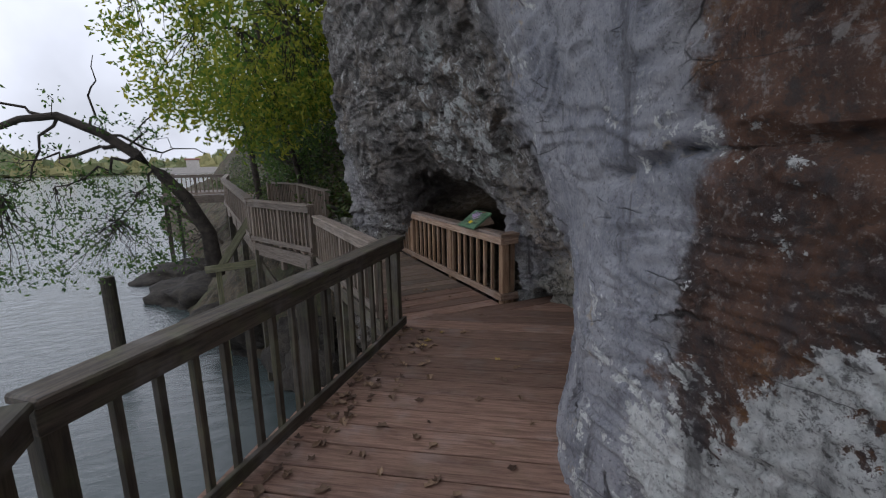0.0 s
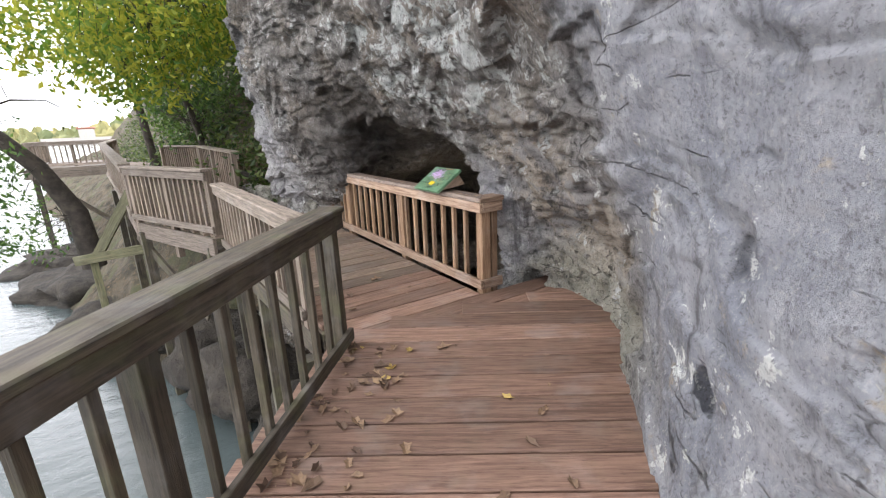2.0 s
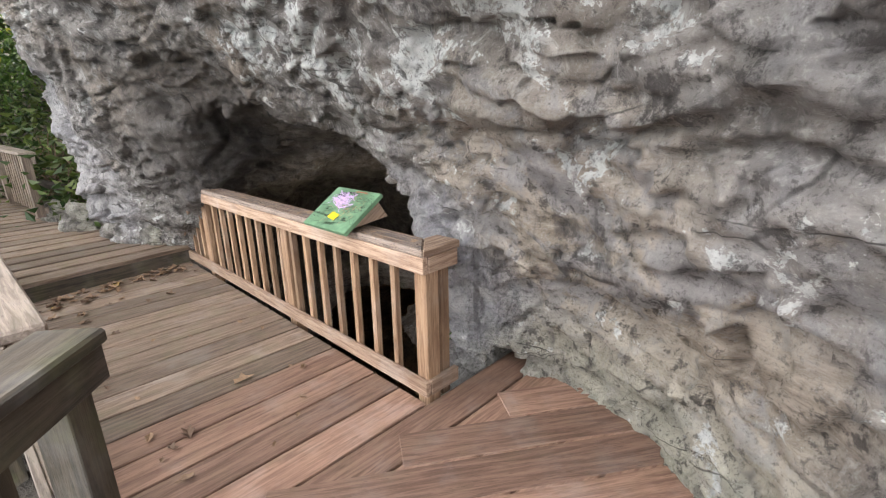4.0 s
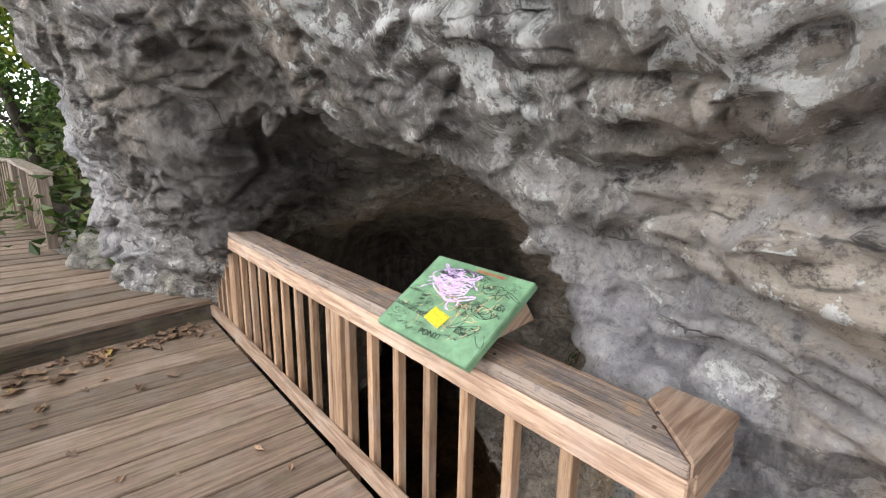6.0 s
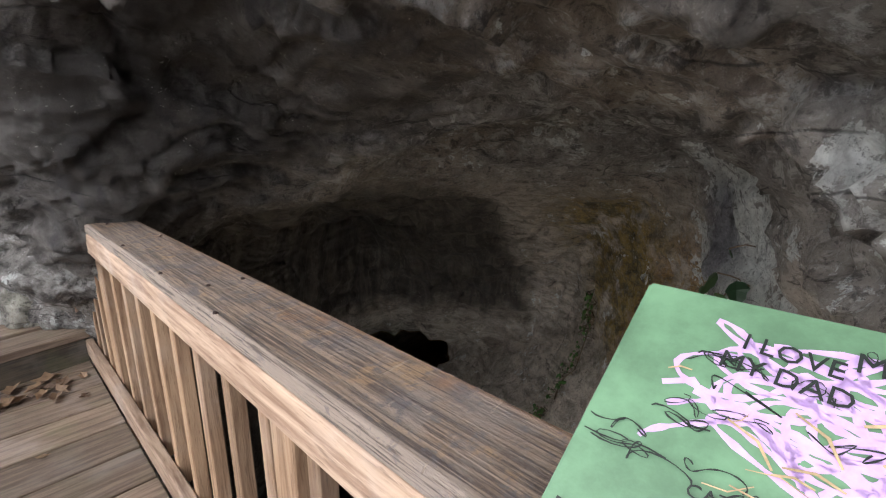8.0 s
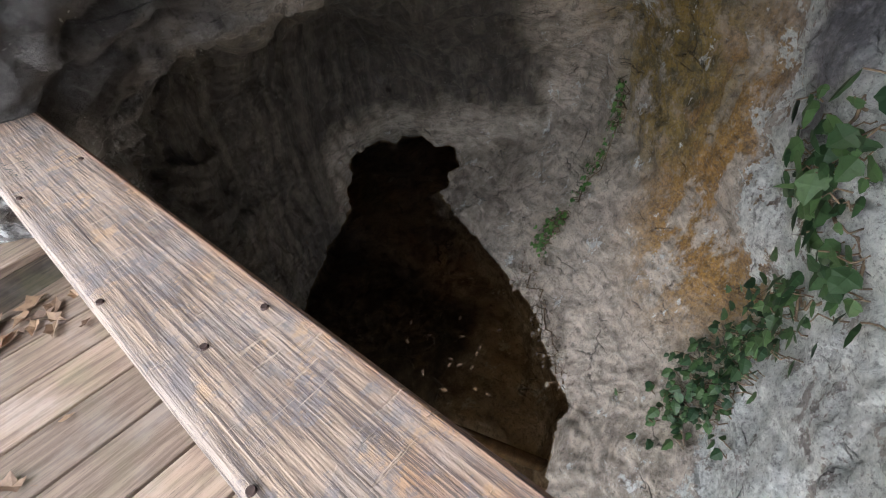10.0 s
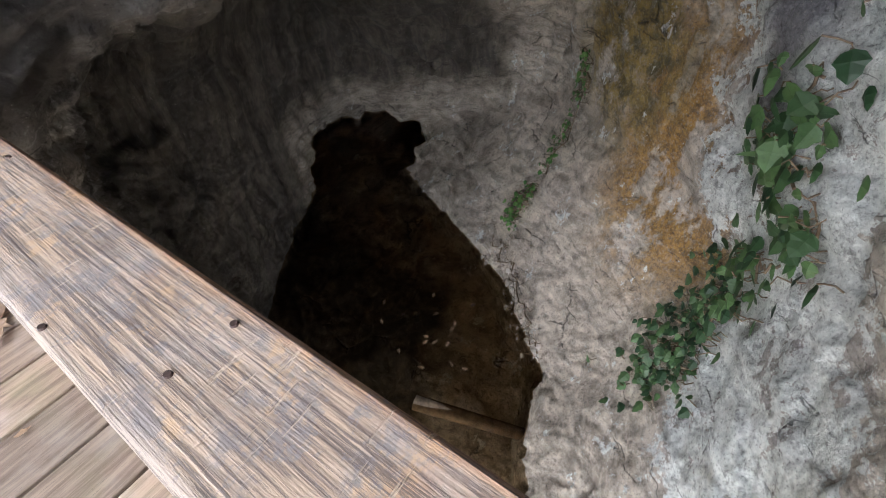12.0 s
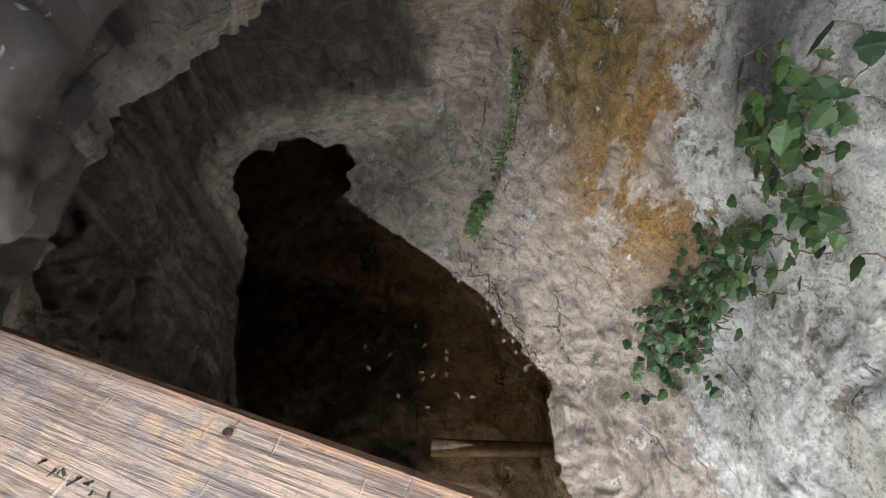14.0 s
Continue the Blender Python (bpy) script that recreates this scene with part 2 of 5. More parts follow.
    # fine dark and pale grain
    speck = n.noise(p, 48, 8, 0.8, 0.3)
    c = n.mix(n.ramp(speck, 0.47, 0.38, 0, 0.6), c, (0.07, 0.064, 0.06))
    c = n.mix(n.math("MULTIPLY", n.ramp(speck, 0.55, 0.62, 0, 0.45), n.ramp(dull, 0, 0.8, 1.0, 0.12)), c, (0.62, 0.60, 0.56))
    # dark seepage streaks, dirt in the pits, thin cracks
    streak = n.ramp(n.noise(n.coords((2.4, 2.4, 0.4)), 1.7, 8, 0.66, 0.5), 0.55, 0.68, 0, 0.7)
    c = n.mix(n.math("MULTIPLY", streak, n.ramp(x, 1.4, 0.6)), c, (0.06, 0.056, 0.06))
    cw = n.node("ShaderNodeVectorMath")
    cw.operation = "MULTIPLY_ADD"
    n.put(cw.inputs[0], n.node("ShaderNodeTexNoise", Vector=p, Scale=1.6, Detail=6.0).outputs["Color"])
    n.put(cw.inputs[1], (0.35, 0.35, 0.35))
    n.put(cw.inputs[2], n.coords((0.6, 0.6, 2.6)))
    crack = n.math("MULTIPLY", n.ramp(n.voronoi(cw.outputs[0], 2.1, "DISTANCE_TO_EDGE"), 0.016, 0.003), n.ramp(n.noise(p, 2.6, 5), 0.53, 0.6))
    c = n.mix(n.math("MULTIPLY", crack, 0.7), c, (0.03, 0.028, 0.026))
    rough_zone = n.math("MULTIPLY", n.ramp(n.math("MAXIMUM", blue, n.math("MULTIPLY", jamb, 0.7)), 0.2, 0.8, 1.0, 0.4), n.ramp(inner, 0, 1, 1.0, 0.6))
    pits = n.noise(p, 9, 12, 0.8, 0.15)
    c = n.mix(n.math("MULTIPLY", n.ramp(pits, 0.46, 0.40, 0, 0.8), rough_zone), c, (0.055, 0.048, 0.045))
    c = n.mix(n.math("MULTIPLY", n.ramp(pits, 0.55, 0.6, 0, 0.5), n.math("MULTIPLY", rough_zone, n.ramp(dull, 0, 0.8, 1.0, 0.15))), c, (0.50, 0.48, 0.45))
    c = n.mix(n.math("MULTIPLY", n.ramp(fine, 0.44, 0.34, 0, 0.7), rough_zone), c, (0.07, 0.062, 0.058))
    ridge = n.node("ShaderNodeTexNoise", Vector=n.coords((1.0, 1.0, 2.4)), Scale=3.2, Detail=9.0, Roughness=0.62)
    ridge.noise_type = "RIDGED_MULTIFRACTAL"
    ledges = n.math("MULTIPLY", n.ramp(ridge.outputs["Fac"], 0.2, 1.6), 0.25)
    h = n.math("ADD", n.math("ADD", n.noise(p, 5, 12, 0.75, 0.2), ledges), n.math("MULTIPLY", beds, n.ramp(tan, 0, 0.6, 0.4, 1.6)))
    h = n.math("SUBTRACT", n.math("MULTIPLY", h, rough_zone), n.math("MULTIPLY", crack, 0.6))
    nrm = n.bump(h, 1.0, 0.13)
    nrm = n.bump(n.math("MULTIPLY", n.noise(p, 26, 9, 0.78), rough_zone), 0.9, 0.03, nrm)
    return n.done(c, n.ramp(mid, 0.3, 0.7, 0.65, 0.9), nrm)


rock = rock_material()


def water_material(name, scale, strength, tint, spec=0.5):
    n = Nodes(name)
    vec = n.coords((1.0, 2.6, 1.0), 0.35)
    h = n.math("ADD", n.noise(vec, scale, 6, 0.66, 0.5), n.math("MULTIPLY", n.noise(vec, scale * 0.22, 3), 1.4))
    return n.done(tint, 0.08, n.bump(h, strength, 0.12), IOR=1.45, Specular_IOR_Level=spec)


river_water = water_material("river_water", 1.5, 0.26, (0.07, 0.088, 0.088), 1.0)

def pool_material():
    """Clear brown water: a gloss on top, the bed dim below it."""
    n = Nodes("pool_water")
    bump = n.bump(n.noise(n.coords(), 3.0, 4), 0.03, 0.1)
    sheen = n.node("ShaderNodeBsdfGlossy", Roughness=0.03, Normal=bump)
    clear = n.node("ShaderNodeBsdfTransparent", Color=(0.62, 0.5, 0.34, 1))
    rim = n.node("ShaderNodeFresnel", IOR=1.33, Normal=bump)
    mixer = n.node("ShaderNodeMixShader", Fac=rim.outputs[0])
    n.t.links.new(clear.outputs[0], mixer.inputs[1])
    n.t.links.new(sheen.outputs[0], mixer.inputs[2])
    n.t.links.new(mixer.outputs[0], n.t.nodes["Material Output"].inputs["Surface"])
    return n.mat


pool_water = pool_material()


def plain(name, color, rough=0.8, vary=0.35, scale=8.0, relief=0.2, distance=0.01, **more):
    n = Nodes(name)
    p = n.coords()
    f = n.noise(p, scale, 6, 0.65)
    c = n.mix(n.ramp(f, 0.3, 0.7), tuple(v * (1 - vary) for v in color), tuple(min(1, v * (1 + vary)) for v in color))
    return n.done(c, rough, n.bump(n.noise(p, scale * 4, 5, 0.65), relief, distance), **more)


def leaf_material(name, low, high, shine=0.5, clear=0.35):
    """Thin leaves: each one its own tint, with light coming through."""
    n = Nodes(name)
    geo = n.node("ShaderNodeNewGeometry")
    p = n.coords()
    tint = n.math("ADD", n.math("MULTIPLY", geo.outputs["Random Per Island"], 0.6), n.math("MULTIPLY", n.noise(p, 0.8, 3), 0.5))
    c = n.mix(n.ramp(tint, 0.25, 0.85), low, high)
    c = n.mix(n.ramp(n.noise(p, 60, 3), 0.5, 0.8, 0, 0.4), c, tuple(v * 0.5 for v in low))
    n.done(c, shine)
    thin = n.node("ShaderNodeBsdfTranslucent", Color=c)
    mixer = n.node("ShaderNodeMixShader", Fac=clear)
    out = n.t.nodes["Material Output"]
    n.t.links.new(n.bsdf.outputs[0], mixer.inputs[1])
    n.t.links.new(thin.outputs[0], mixer.inputs[2])
    n.t.links.new(mixer.outputs[0], out.inputs["Surface"])
    return n.mat


leaf_green = leaf_material("leaf_green", (0.04, 0.10, 0.02), (0.14, 0.24, 0.045))
leaf_yellow = leaf_material("leaf_yellow", (0.13, 0.25, 0.035), (0.52, 0.50, 0.06), clear=0.55)
leaf_dark = leaf_material("leaf_dark", (0.025, 0.055, 0.014), (0.12, 0.16, 0.035))
leaf_vine = leaf_material("leaf_vine", (0.016, 0.045, 0.018), (0.07, 0.13, 0.045), 0.5, 0.2)
leaf_fern = leaf_material("leaf_fern", (0.05, 0.14, 0.03), (0.14, 0.28, 0.07))
pale_leaf = leaf_material("pale_leaf", (0.25, 0.21, 0.17), (0.55, 0.50, 0.45))
far_leaf = leaf_material("far_leaf", (0.16, 0.19, 0.09), (0.33, 0.30, 0.13), 0.9, 0.0)
far_stone = plain("far_stone", (0.5, 0.46, 0.42))
far_roof = plain("far_roof", (0.30, 0.14, 0.10))
bark_dark = plain("bark_dark", (0.045, 0.036, 0.028), 0.9, 0.5, 7, 0.8, 0.02)
shore_stone = plain("shore_stone", (0.036, 0.030, 0.023), 0.9, 0.6, 3.0, 1.0, 0.08)
bark_pale = plain("bark_pale", (0.16, 0.115, 0.075), 0.9, 0.4, 12, 0.4)
rust = plain("rust", (0.055, 0.035, 0.03), 0.6, 0.4, 120, 0.4, 0.001, Metallic=0.6)
green_paint = plain("green_paint", (0.115, 0.22, 0.125), 0.5, 0.3, 11, 0.25, 0.002)
pink_paint = plain("pink_paint", (0.55, 0.37, 0.66), 0.55, 0.15, 60, 0.1, 0.001)
yellow_paint = plain("yellow_paint", (0.75, 0.56, 0.02), 0.4, 0.12, 50, 0.1, 0.001)
black_ink = plain("black_ink", (0.015, 0.02, 0.017), 0.5, 0.2, 80, 0.1, 0.001)
red_ink = plain("red_ink", (0.45, 0.06, 0.035), 0.5, 0.2, 80, 0.1, 0.001)
bare_wood = plain("bare_wood", (0.42, 0.30, 0.17), 0.7, 0.3, 80, 0.2, 0.001)
moss_wood = wood_material("moss_wood", (0.07, 0.065, 0.035), (0.17, 0.16, 0.085), "y", 0.2, 0.6)
moss_upright = wood_material("moss_upright", (0.07, 0.065, 0.035), (0.17, 0.16, 0.085), "z", 0.2, 0.6)


def litter_material():
    n = Nodes("dead_leaf")
    info = n.node("ShaderNodeObjectInfo")
    c = n.mix(n.ramp(info.outputs["Random"], 0.0, 0.75), (0.08, 0.045, 0.028), (0.27, 0.175, 0.105))
    c = n.mix(n.ramp(info.outputs["Random"], 0.95, 0.98), c, (0.40, 0.28, 0.08))
    c = n.mix(n.ramp(n.noise(n.coords(), 90, 4), 0.45, 0.7, 0, 0.5), c, (0.07, 0.04, 0.025))
    return n.done(c, 0.7)


leaf_dead = litter_material()


def earth_material():
    n = Nodes("earth")
    p = n.coords()
    a, b = n.noise(p, 2.2, 8, 0.66), n.noise(p, 13, 8, 0.72)
    c = n.mix(n.ramp(a, 0.38, 0.6), (0.04, 0.034, 0.022), (0.11, 0.09, 0.06))
    c = n.mix(n.ramp(b, 0.52, 0.66, 0, 0.8), c, (0.21, 0.14, 0.075))
    c = n.mix(n.ramp(n.noise(p, 1.1, 5), 0.5, 0.65, 0, 0.7), c, (0.06, 0.075, 0.028))
    return n.done(c, 0.95, n.bump(n.math("ADD", a, n.math("MULTIPLY", b, 0.5)), 1.0, 0.14))


earth = earth_material()


def cap_material():
    """The cave railing's cap: grey sun-bleached top, bare orange edges, knife scratches."""
    n = Nodes("cap_wood")
    p = n.node("ShaderNodeTexCoord").outputs["Object"]
    x, y, z = axes(n, p)
    grain = n.noise(n.coords((30, 1.0, 30)), 4.0, 9, 0.68, 0.8)
    fine = n.noise(n.coords((60, 1.6, 60)), 3.0, 6, 0.75, 0.3)
    patch = n.noise(p, 7, 9, 0.7)
    stain = n.noise(p, 15, 9, 0.72)
    c = n.mix(n.ramp(grain, 0.38, 0.6), (0.095, 0.062, 0.044), (0.33, 0.235, 0.165))
    c = n.mix(n.ramp(patch, 0.44, 0.6, 0, 0.55), c, (0.25, 0.215, 0.195))
    c = n.mix(n.ramp(stain, 0.53, 0.60, 0, 0.7), c, (0.13, 0.112, 0.115))
    c = n.mix(n.ramp(n.noise(p, 9, 8, 0.7), 0.55, 0.63, 0, 0.7), c, (0.36, 0.23, 0.125))
    rim = n.math("MAXIMUM", n.ramp(x, 0.062, 0.078), n.ramp(n.noise(p, 4, 5), 0.58, 0.7))
    c = n.mix(n.math("MULTIPLY", rim, 0.6), c, (0.30, 0.145, 0.06))
    c = n.mix(n.ramp(x, -0.062, -0.079, 0, 0.8), c, (0.33, 0.265, 0.22))
    c = n.mix(n.ramp(fine, 0.51, 0.59, 0, 0.85), c, (0.06, 0.042, 0.035))
    c = n.mix(n.ramp(n.noise(p, 42, 8, 0.75), 0.55, 0.62, 0, 0.6), c, (0.12, 0.105, 0.11))
    cuts = []
    for turn, sc in ((0.5, 1.0), (-0.7, 1.2), (1.3, 0.9)):
        v = n.noise(n.coords((6 * sc, 90 * sc, 6), turn), 1.3, 3, 0.6, 0.3)
        cuts.append(n.math("MULTIPLY", n.ramp(v, 0.655, 0.69), n.ramp(n.noise(p, 11 * sc, 3), 0.5, 0.58)))
    cut = n.math("MAXIMUM", n.math("MAXIMUM", cuts[0], cuts[1]), cuts[2])
    c = n.mix(n.math("MULTIPLY", cut, 0.45), c, (0.42, 0.33, 0.235))
    h = n.math("SUBTRACT", n.math("ADD", n.math("MULTIPLY", grain, 0.7), n.math("MULTIPLY", fine, 0.6)), n.math("MULTIPLY", cut, 0.5))
    return n.done(c, n.ramp(patch, 0.3, 0.7, 0.55, 0.8), n.bump(h, 1.0, 0.009))


cap_wood = cap_material()


# ---- building helpers ----


def mesh_from(name, verts, faces, material, smooth=False):
    me = bpy.data.meshes.new(name)
    me.from_pydata([tuple(v) for v in verts], [], [tuple(f) for f in faces])
    me.materials.append(material)
    if smooth:
        me.shade_smooth()
    me.update()
    return me


def part(name, me, parent=None, label="", at=None):
    ob = new(name, me)
    if parent is not None:
        ob.parent = parent
    if at is not None:
        ob.matrix_local = at
    if label:
        tagged(ob, label)
    return ob


def thing(name, label, category, group="", kind="", at=None, data=None):
    ob = new(name, data)
    if at is not None:
        ob.matrix_world = at
    return tagged(ob, label, category, group, kind)


def from_bm(name, bm, material, smooth=False):
    me = bpy.data.meshes.new(name)
    bmesh.ops.recalc_face_normals(bm, faces=bm.faces)
    bm.to_mesh(me)
    bm.free()
    me.materials.append(material)
    if smooth:
        me.shade_smooth()
    return me


beam_store = {}


def beam_mesh(sx, sy, sz, material, bevel=0.004, ends=(0, 0)):
    """A sawn timber centred on its own origin, with eased edges. ends: how far the two long (y) ends are cut askew."""
    key = (round(sx, 3), round(sy, 3), round(sz, 3), material.name, bevel, ends)
    if key not in beam_store:
        bm = bmesh.new()
        bmesh.ops.create_cube(bm, size=1.0)
        for v in bm.verts:
            v.co = Vector((v.co.x * sx, v.co.y * sy, v.co.z * sz))
            if ends[0] and v.co.y < 0:
                v.co.y += ends[0] * v.co.x / sx
            if ends[1] and v.co.y > 0:
                v.co.y += ends[1] * v.co.x / sx
        if bevel:
            bmesh.ops.bevel(bm, geom=bm.edges[:], offset=bevel, segments=1, affect="EDGES")
        beam_store[key] = from_bm("timber", bm, material)
    return beam_store[key]


def beam(name, parent, a, b, wide, high, material, label="", bevel=0.004, ends=(0, 0)):
    """A timber from a to b (its middle line); the long side is its own y."""
    a, b = Vector(a), Vector(b)
    d = b - a
    turn = d.to_track_quat("Y", "Z").to_matrix().to_4x4()
    me = beam_mesh(wide, d.length, high, material, bevel, ends)
    return part(name, me, parent, label, Matrix.Translation((a + b) / 2) @ turn)


def upright(name, parent, x, y, z0, z1, sx, sy, turn, material, label="", bevel=0.003):
    me = beam_mesh(sx, sy, z1 - z0, material, bevel)
    return part(name, me, parent, label, Matrix.Translation((x, y, (z0 + z1) / 2)) @ pose(0, 0, 0, 0, 0, turn))


def railing(label, a, b, top, floor_a, posts, pitch, wood, wood_up, cap=(0.165, 0.04), top_b=None, floor_b=None, skirt=0.10, post_low=0.0):
    """A railing from a to b (plan): a cap board, a face board below it, a bottom rail, posts and balusters."""
    rail = thing("railing", label, "railing", "boardwalk railings")
    top_b = top if top_b is None else top_b
    floor_b = floor_a if floor_b is None else floor_b
    a, b = Vector((*a, 0)), Vector((*b, 0))
    d = (b - a).normalized()
    side = Vector((d.y, -d.x, 0))
    turn = math.degrees(math.atan2(d.y, d.x)) - 90
    length = (b - a).length
    za, zb = Vector((0, 0, top)), Vector((0, 0, top_b))
    fa, fb = Vector((0, 0, floor_a)), Vector((0, 0, floor_b))
    low = Vector((0, 0, cap[1] / 2))
    beam("cap_rail", rail, a + za - low, b + zb - low, cap[0], cap[1], wood, bevel=0.008)
    drop = Vector((0, 0, cap[1] + 0.002 + skirt / 2))
    beam("face_board", rail, a + za - drop + side * 0.045, b + zb - drop + side * 0.045, 0.036, skirt, wood)
    foot = Vector((0, 0, 0.075))
    beam("bottom_rail", rail, a + fa + foot + side * 0.045, b + fb + foot + side * 0.045, 0.036, 0.085, wood)
    for s in posts:
        p = a + d * (s * length)
        z0, z1 = floor_a + (floor_b - floor_a) * s, top + (top_b - top) * s
        upright("post", rail, p.x - side.x * 0.02, p.y - side.y * 0.02, z0 - post_low, z1 - cap[1] - 0.002, 0.088, 0.088, turn, wood_up)
    count = max(2, int(length / pitch))
    for i in range(count + 1):
        s = (i + 0.5) / (count + 1)
        if min(abs(s - q) for q in posts) * length < 0.06:
            continue
        p = a + d * (s * length) + side * 0.006
        z0, z1 = floor_a + (floor_b - floor_a) * s + 0.04, top + (top_b - top) * s - cap[1] - 0.004
        upright("baluster", rail, p.x, p.y, z0, z1, 0.038, 0.038, turn, wood_up)
    return rail

# ---- cliff and cave ----
STEP = 0.048
LOW, HIGH = (-2.6, -7.2, -3.4), (7.4, 9.0, 5.2)
COUNT = [int(round((h - l) / STEP)) + 1 for l, h in zip(LOW, HIGH)]
gx, gy, gz = (np.linspace(l, l + STEP * (c - 1), c, dtype=np.float32) for l, c in zip(LOW, COUNT))
rng = np.random.default_rng(7)


def weights(g, cell):
    """Linear map from a coarse lattice to the grid, eased between lattice points."""
    at = (g - g[0]) / cell
    i = np.floor(at).astype(int)
    f = at - i
    f = f * f * (3 - 2 * f)
    w = np.zeros((len(g), i.max() + 2), np.float32)
    w[np.arange(len(g)), i] = 1 - f
    w[np.arange(len(g)), i + 1] += f
    return w


def lattice_noise(cx, cy, cz):
    wx, wy, wz = weights(gx, cx), weights(gy, cy), weights(gz, cz)
    raw = rng.uniform(-1, 1, (wx.shape[1], wy.shape[1], wz.shape[1])).astype(np.float32)
    out = np.tensordot(wx, raw, (1, 0))
    out = np.tensordot(out, wy, (1, 1))
    return np.tensordot(out, wz, (1, 1))


def profile(along, levels, stations, rows, heights):
    """A smooth surface over (along, height) from a few plan lines."""
    table = np.array([np.interp(along, stations, row) for row in rows])
    out = np.empty((len(along), len(heights)), np.float32)
    for i in range(len(along)):
        out[i] = np.interp(heights, levels, table[:, i])
    return out


def soften(a, cells):
    k = np.exp(-0.5 * (np.arange(-3 * cells, 3 * cells + 1) / cells) ** 2)
    k /= k.sum()
    for axis in range(a.ndim):
        pad = [(3 * cells, 3 * cells) if i == axis else (0, 0) for i in range(a.ndim)]
        a = np.apply_along_axis(lambda v: np.convolve(v, k, "valid"), axis, np.pad(a, pad, "edge"))
    return a.astype(np.float32)


def smax(a, b, r):
    h = np.maximum(r - np.abs(a - b), 0) / r
    return np.maximum(a, b) + h * h * r * 0.25


# the face: how far out the stone stands, along the walk and by height
FACE_Y = [-7.2, -5.5, -4.4, -3.5, -2.9, -2.45, -2.1, -1.7, -1.2, -0.8, -0.35, 0.0, 0.5, 1.2, 2.0, 2.7, 3.2, 3.8, 4.3, 5.0, 5.7, 9.4]
FACE_Z = [-3.4, -0.6, 0.0, 0.6, 1.2, 2.0, 3.0, 5.6]
FACE_ROOT = [-2.2, -2.0, -1.9, -1.7, -1.6, -1.4, -1.2, -1.1, -1.1, -1.1, -1.0, -0.9, -0.5, -0.2, -0.2, -0.4, -0.8, -1.1, -1.4, -1.6, -1.8, -2.4]
FACE_BELOW = [-1.9, -1.6, -1.5, -1.35, -1.35, -1.1, -0.65, -0.3, 0.1, 0.4, 0.6, 0.6, 0.4, 0.4, 0.4, 0.3, 0.2, -0.1, -0.5, -0.7, -0.5, 0.1]
FACE_FOOT = [-1.8, -1.5, -1.4, -1.3, -1.38, -1.12, -0.72, -0.28, 0.32, 0.58, 0.72, 0.42, 0.42, 0.42, 0.42, 0.38, 0.3, 0.1, -0.5, -0.5, 0.1, 0.4]
FACE_KNEE = [-1.7, -1.4, -1.35, -1.3, -1.3, -1.0, -0.68, -0.28, 0.18, 0.38, 0.44, 0.36, 0.4, 0.42, 0.42, 0.3, 0.05, -0.3, -0.45, -0.62, 0.2, 0.5]
FACE_CHEST = [-1.7, -1.4, -1.38, -1.36, -1.26, -0.98, -0.74, -0.52, -0.25, -0.08, 0.02, 0.12, 0.26, 0.34, 0.34, -0.16, -0.45, -0.56, -0.55, -0.72, 0.3, 0.6]
FACE_HEAD = [-1.8, -1.5, -1.45, -1.4, -1.28, -1.1, -1.0, -0.88, -0.7, -0.56, -0.44, -0.38, -0.32, -0.3, -0.3, -0.5, -0.78, -0.85, -0.78, -0.74, 0.4, 0.8]
FACE_OVER = [-2, -1.7, -1.6, -1.5, -1.4, -1.35, -1.35, -1.25, -1.12, -1.0, -0.92, -0.88, -0.85, -0.85, -0.85, -0.9, -1.0, -1.05, -0.95, -0.76, 0.6, 1]
FACE_TOP = [-2.4, -2.2, -2, -1.9, -1.8, -1.7, -1.5, -1.3, -1.1, -1, -1, -1.1, -1.2, -1.2, -1.2, -1.2, -1.25, -1.2, -1, -0.6, 1, 1.4]
FACE = [FACE_ROOT, FACE_BELOW, FACE_FOOT, FACE_KNEE, FACE_CHEST, FACE_HEAD, FACE_OVER, FACE_TOP]
face = soften(profile(gy, FACE_Z, FACE_Y, FACE, gz), 2)
X, Y, Z = gx[:, None, None], gy[None, :, None], gz[None, None, :]
solid = (face[None] - X) * 0.8

# the cave: right wall, left wall, roof and back
RIGHT_X = [-2.6, 0.3, 1.3, 2.4, 3.1, 3.7, 4.4, 5.3, 7.6]
RIGHT_Z = [-3.4, -2.9, -2.65, -2.2, -1.5, -0.5, 0.5, 1.0, 1.5]
RIGHT = [
    [0.9, 1.6, 2.0, 2.5, 3.4, 4.5, 6.0, 6.9, 7.6],
    [0.8, 1.6, 1.93, 2.33, 3.15, 4.2, 5.7, 6.8, 7.6],
    [0.4, 0.8, 1.45, 1.85, 2.45, 3.3, 4.5, 5.9, 6.8],
    [0.2, 0.35, 0.8, 1.2, 1.8, 2.5, 3.3, 4.4, 6.2],
    [0.1, 0.2, 0.6, 1.0, 1.25, 1.7, 2.5, 3.35, 5.6],
    [0.1, 0.22, 0.55, 0.95, 1.25, 1.65, 2.4, 3.3, 5.6],
    [0.2, 0.34, 0.7, 1.1, 1.4, 1.8, 2.5, 3.5, 6.0],
    [0.3, 0.42, 0.85, 1.2, 1.5, 1.9, 2.6, 3.7, 6.0],
    [0.5, 0.6, 1.0, 1.4, 1.7, 2.1, 2.8, 3.8, 6.0],
]
right = soften(profile(gx, RIGHT_Z, RIGHT_X, RIGHT, gz), 2)[:, None, :]
LEFT_X = [-2.6, 0.2, 0.8, 1.6, 3.0, 5.0, 7.6]
LEFT_Z = [-3.4, -0.4, 0.35, 0.7, 1.1, 1.6]
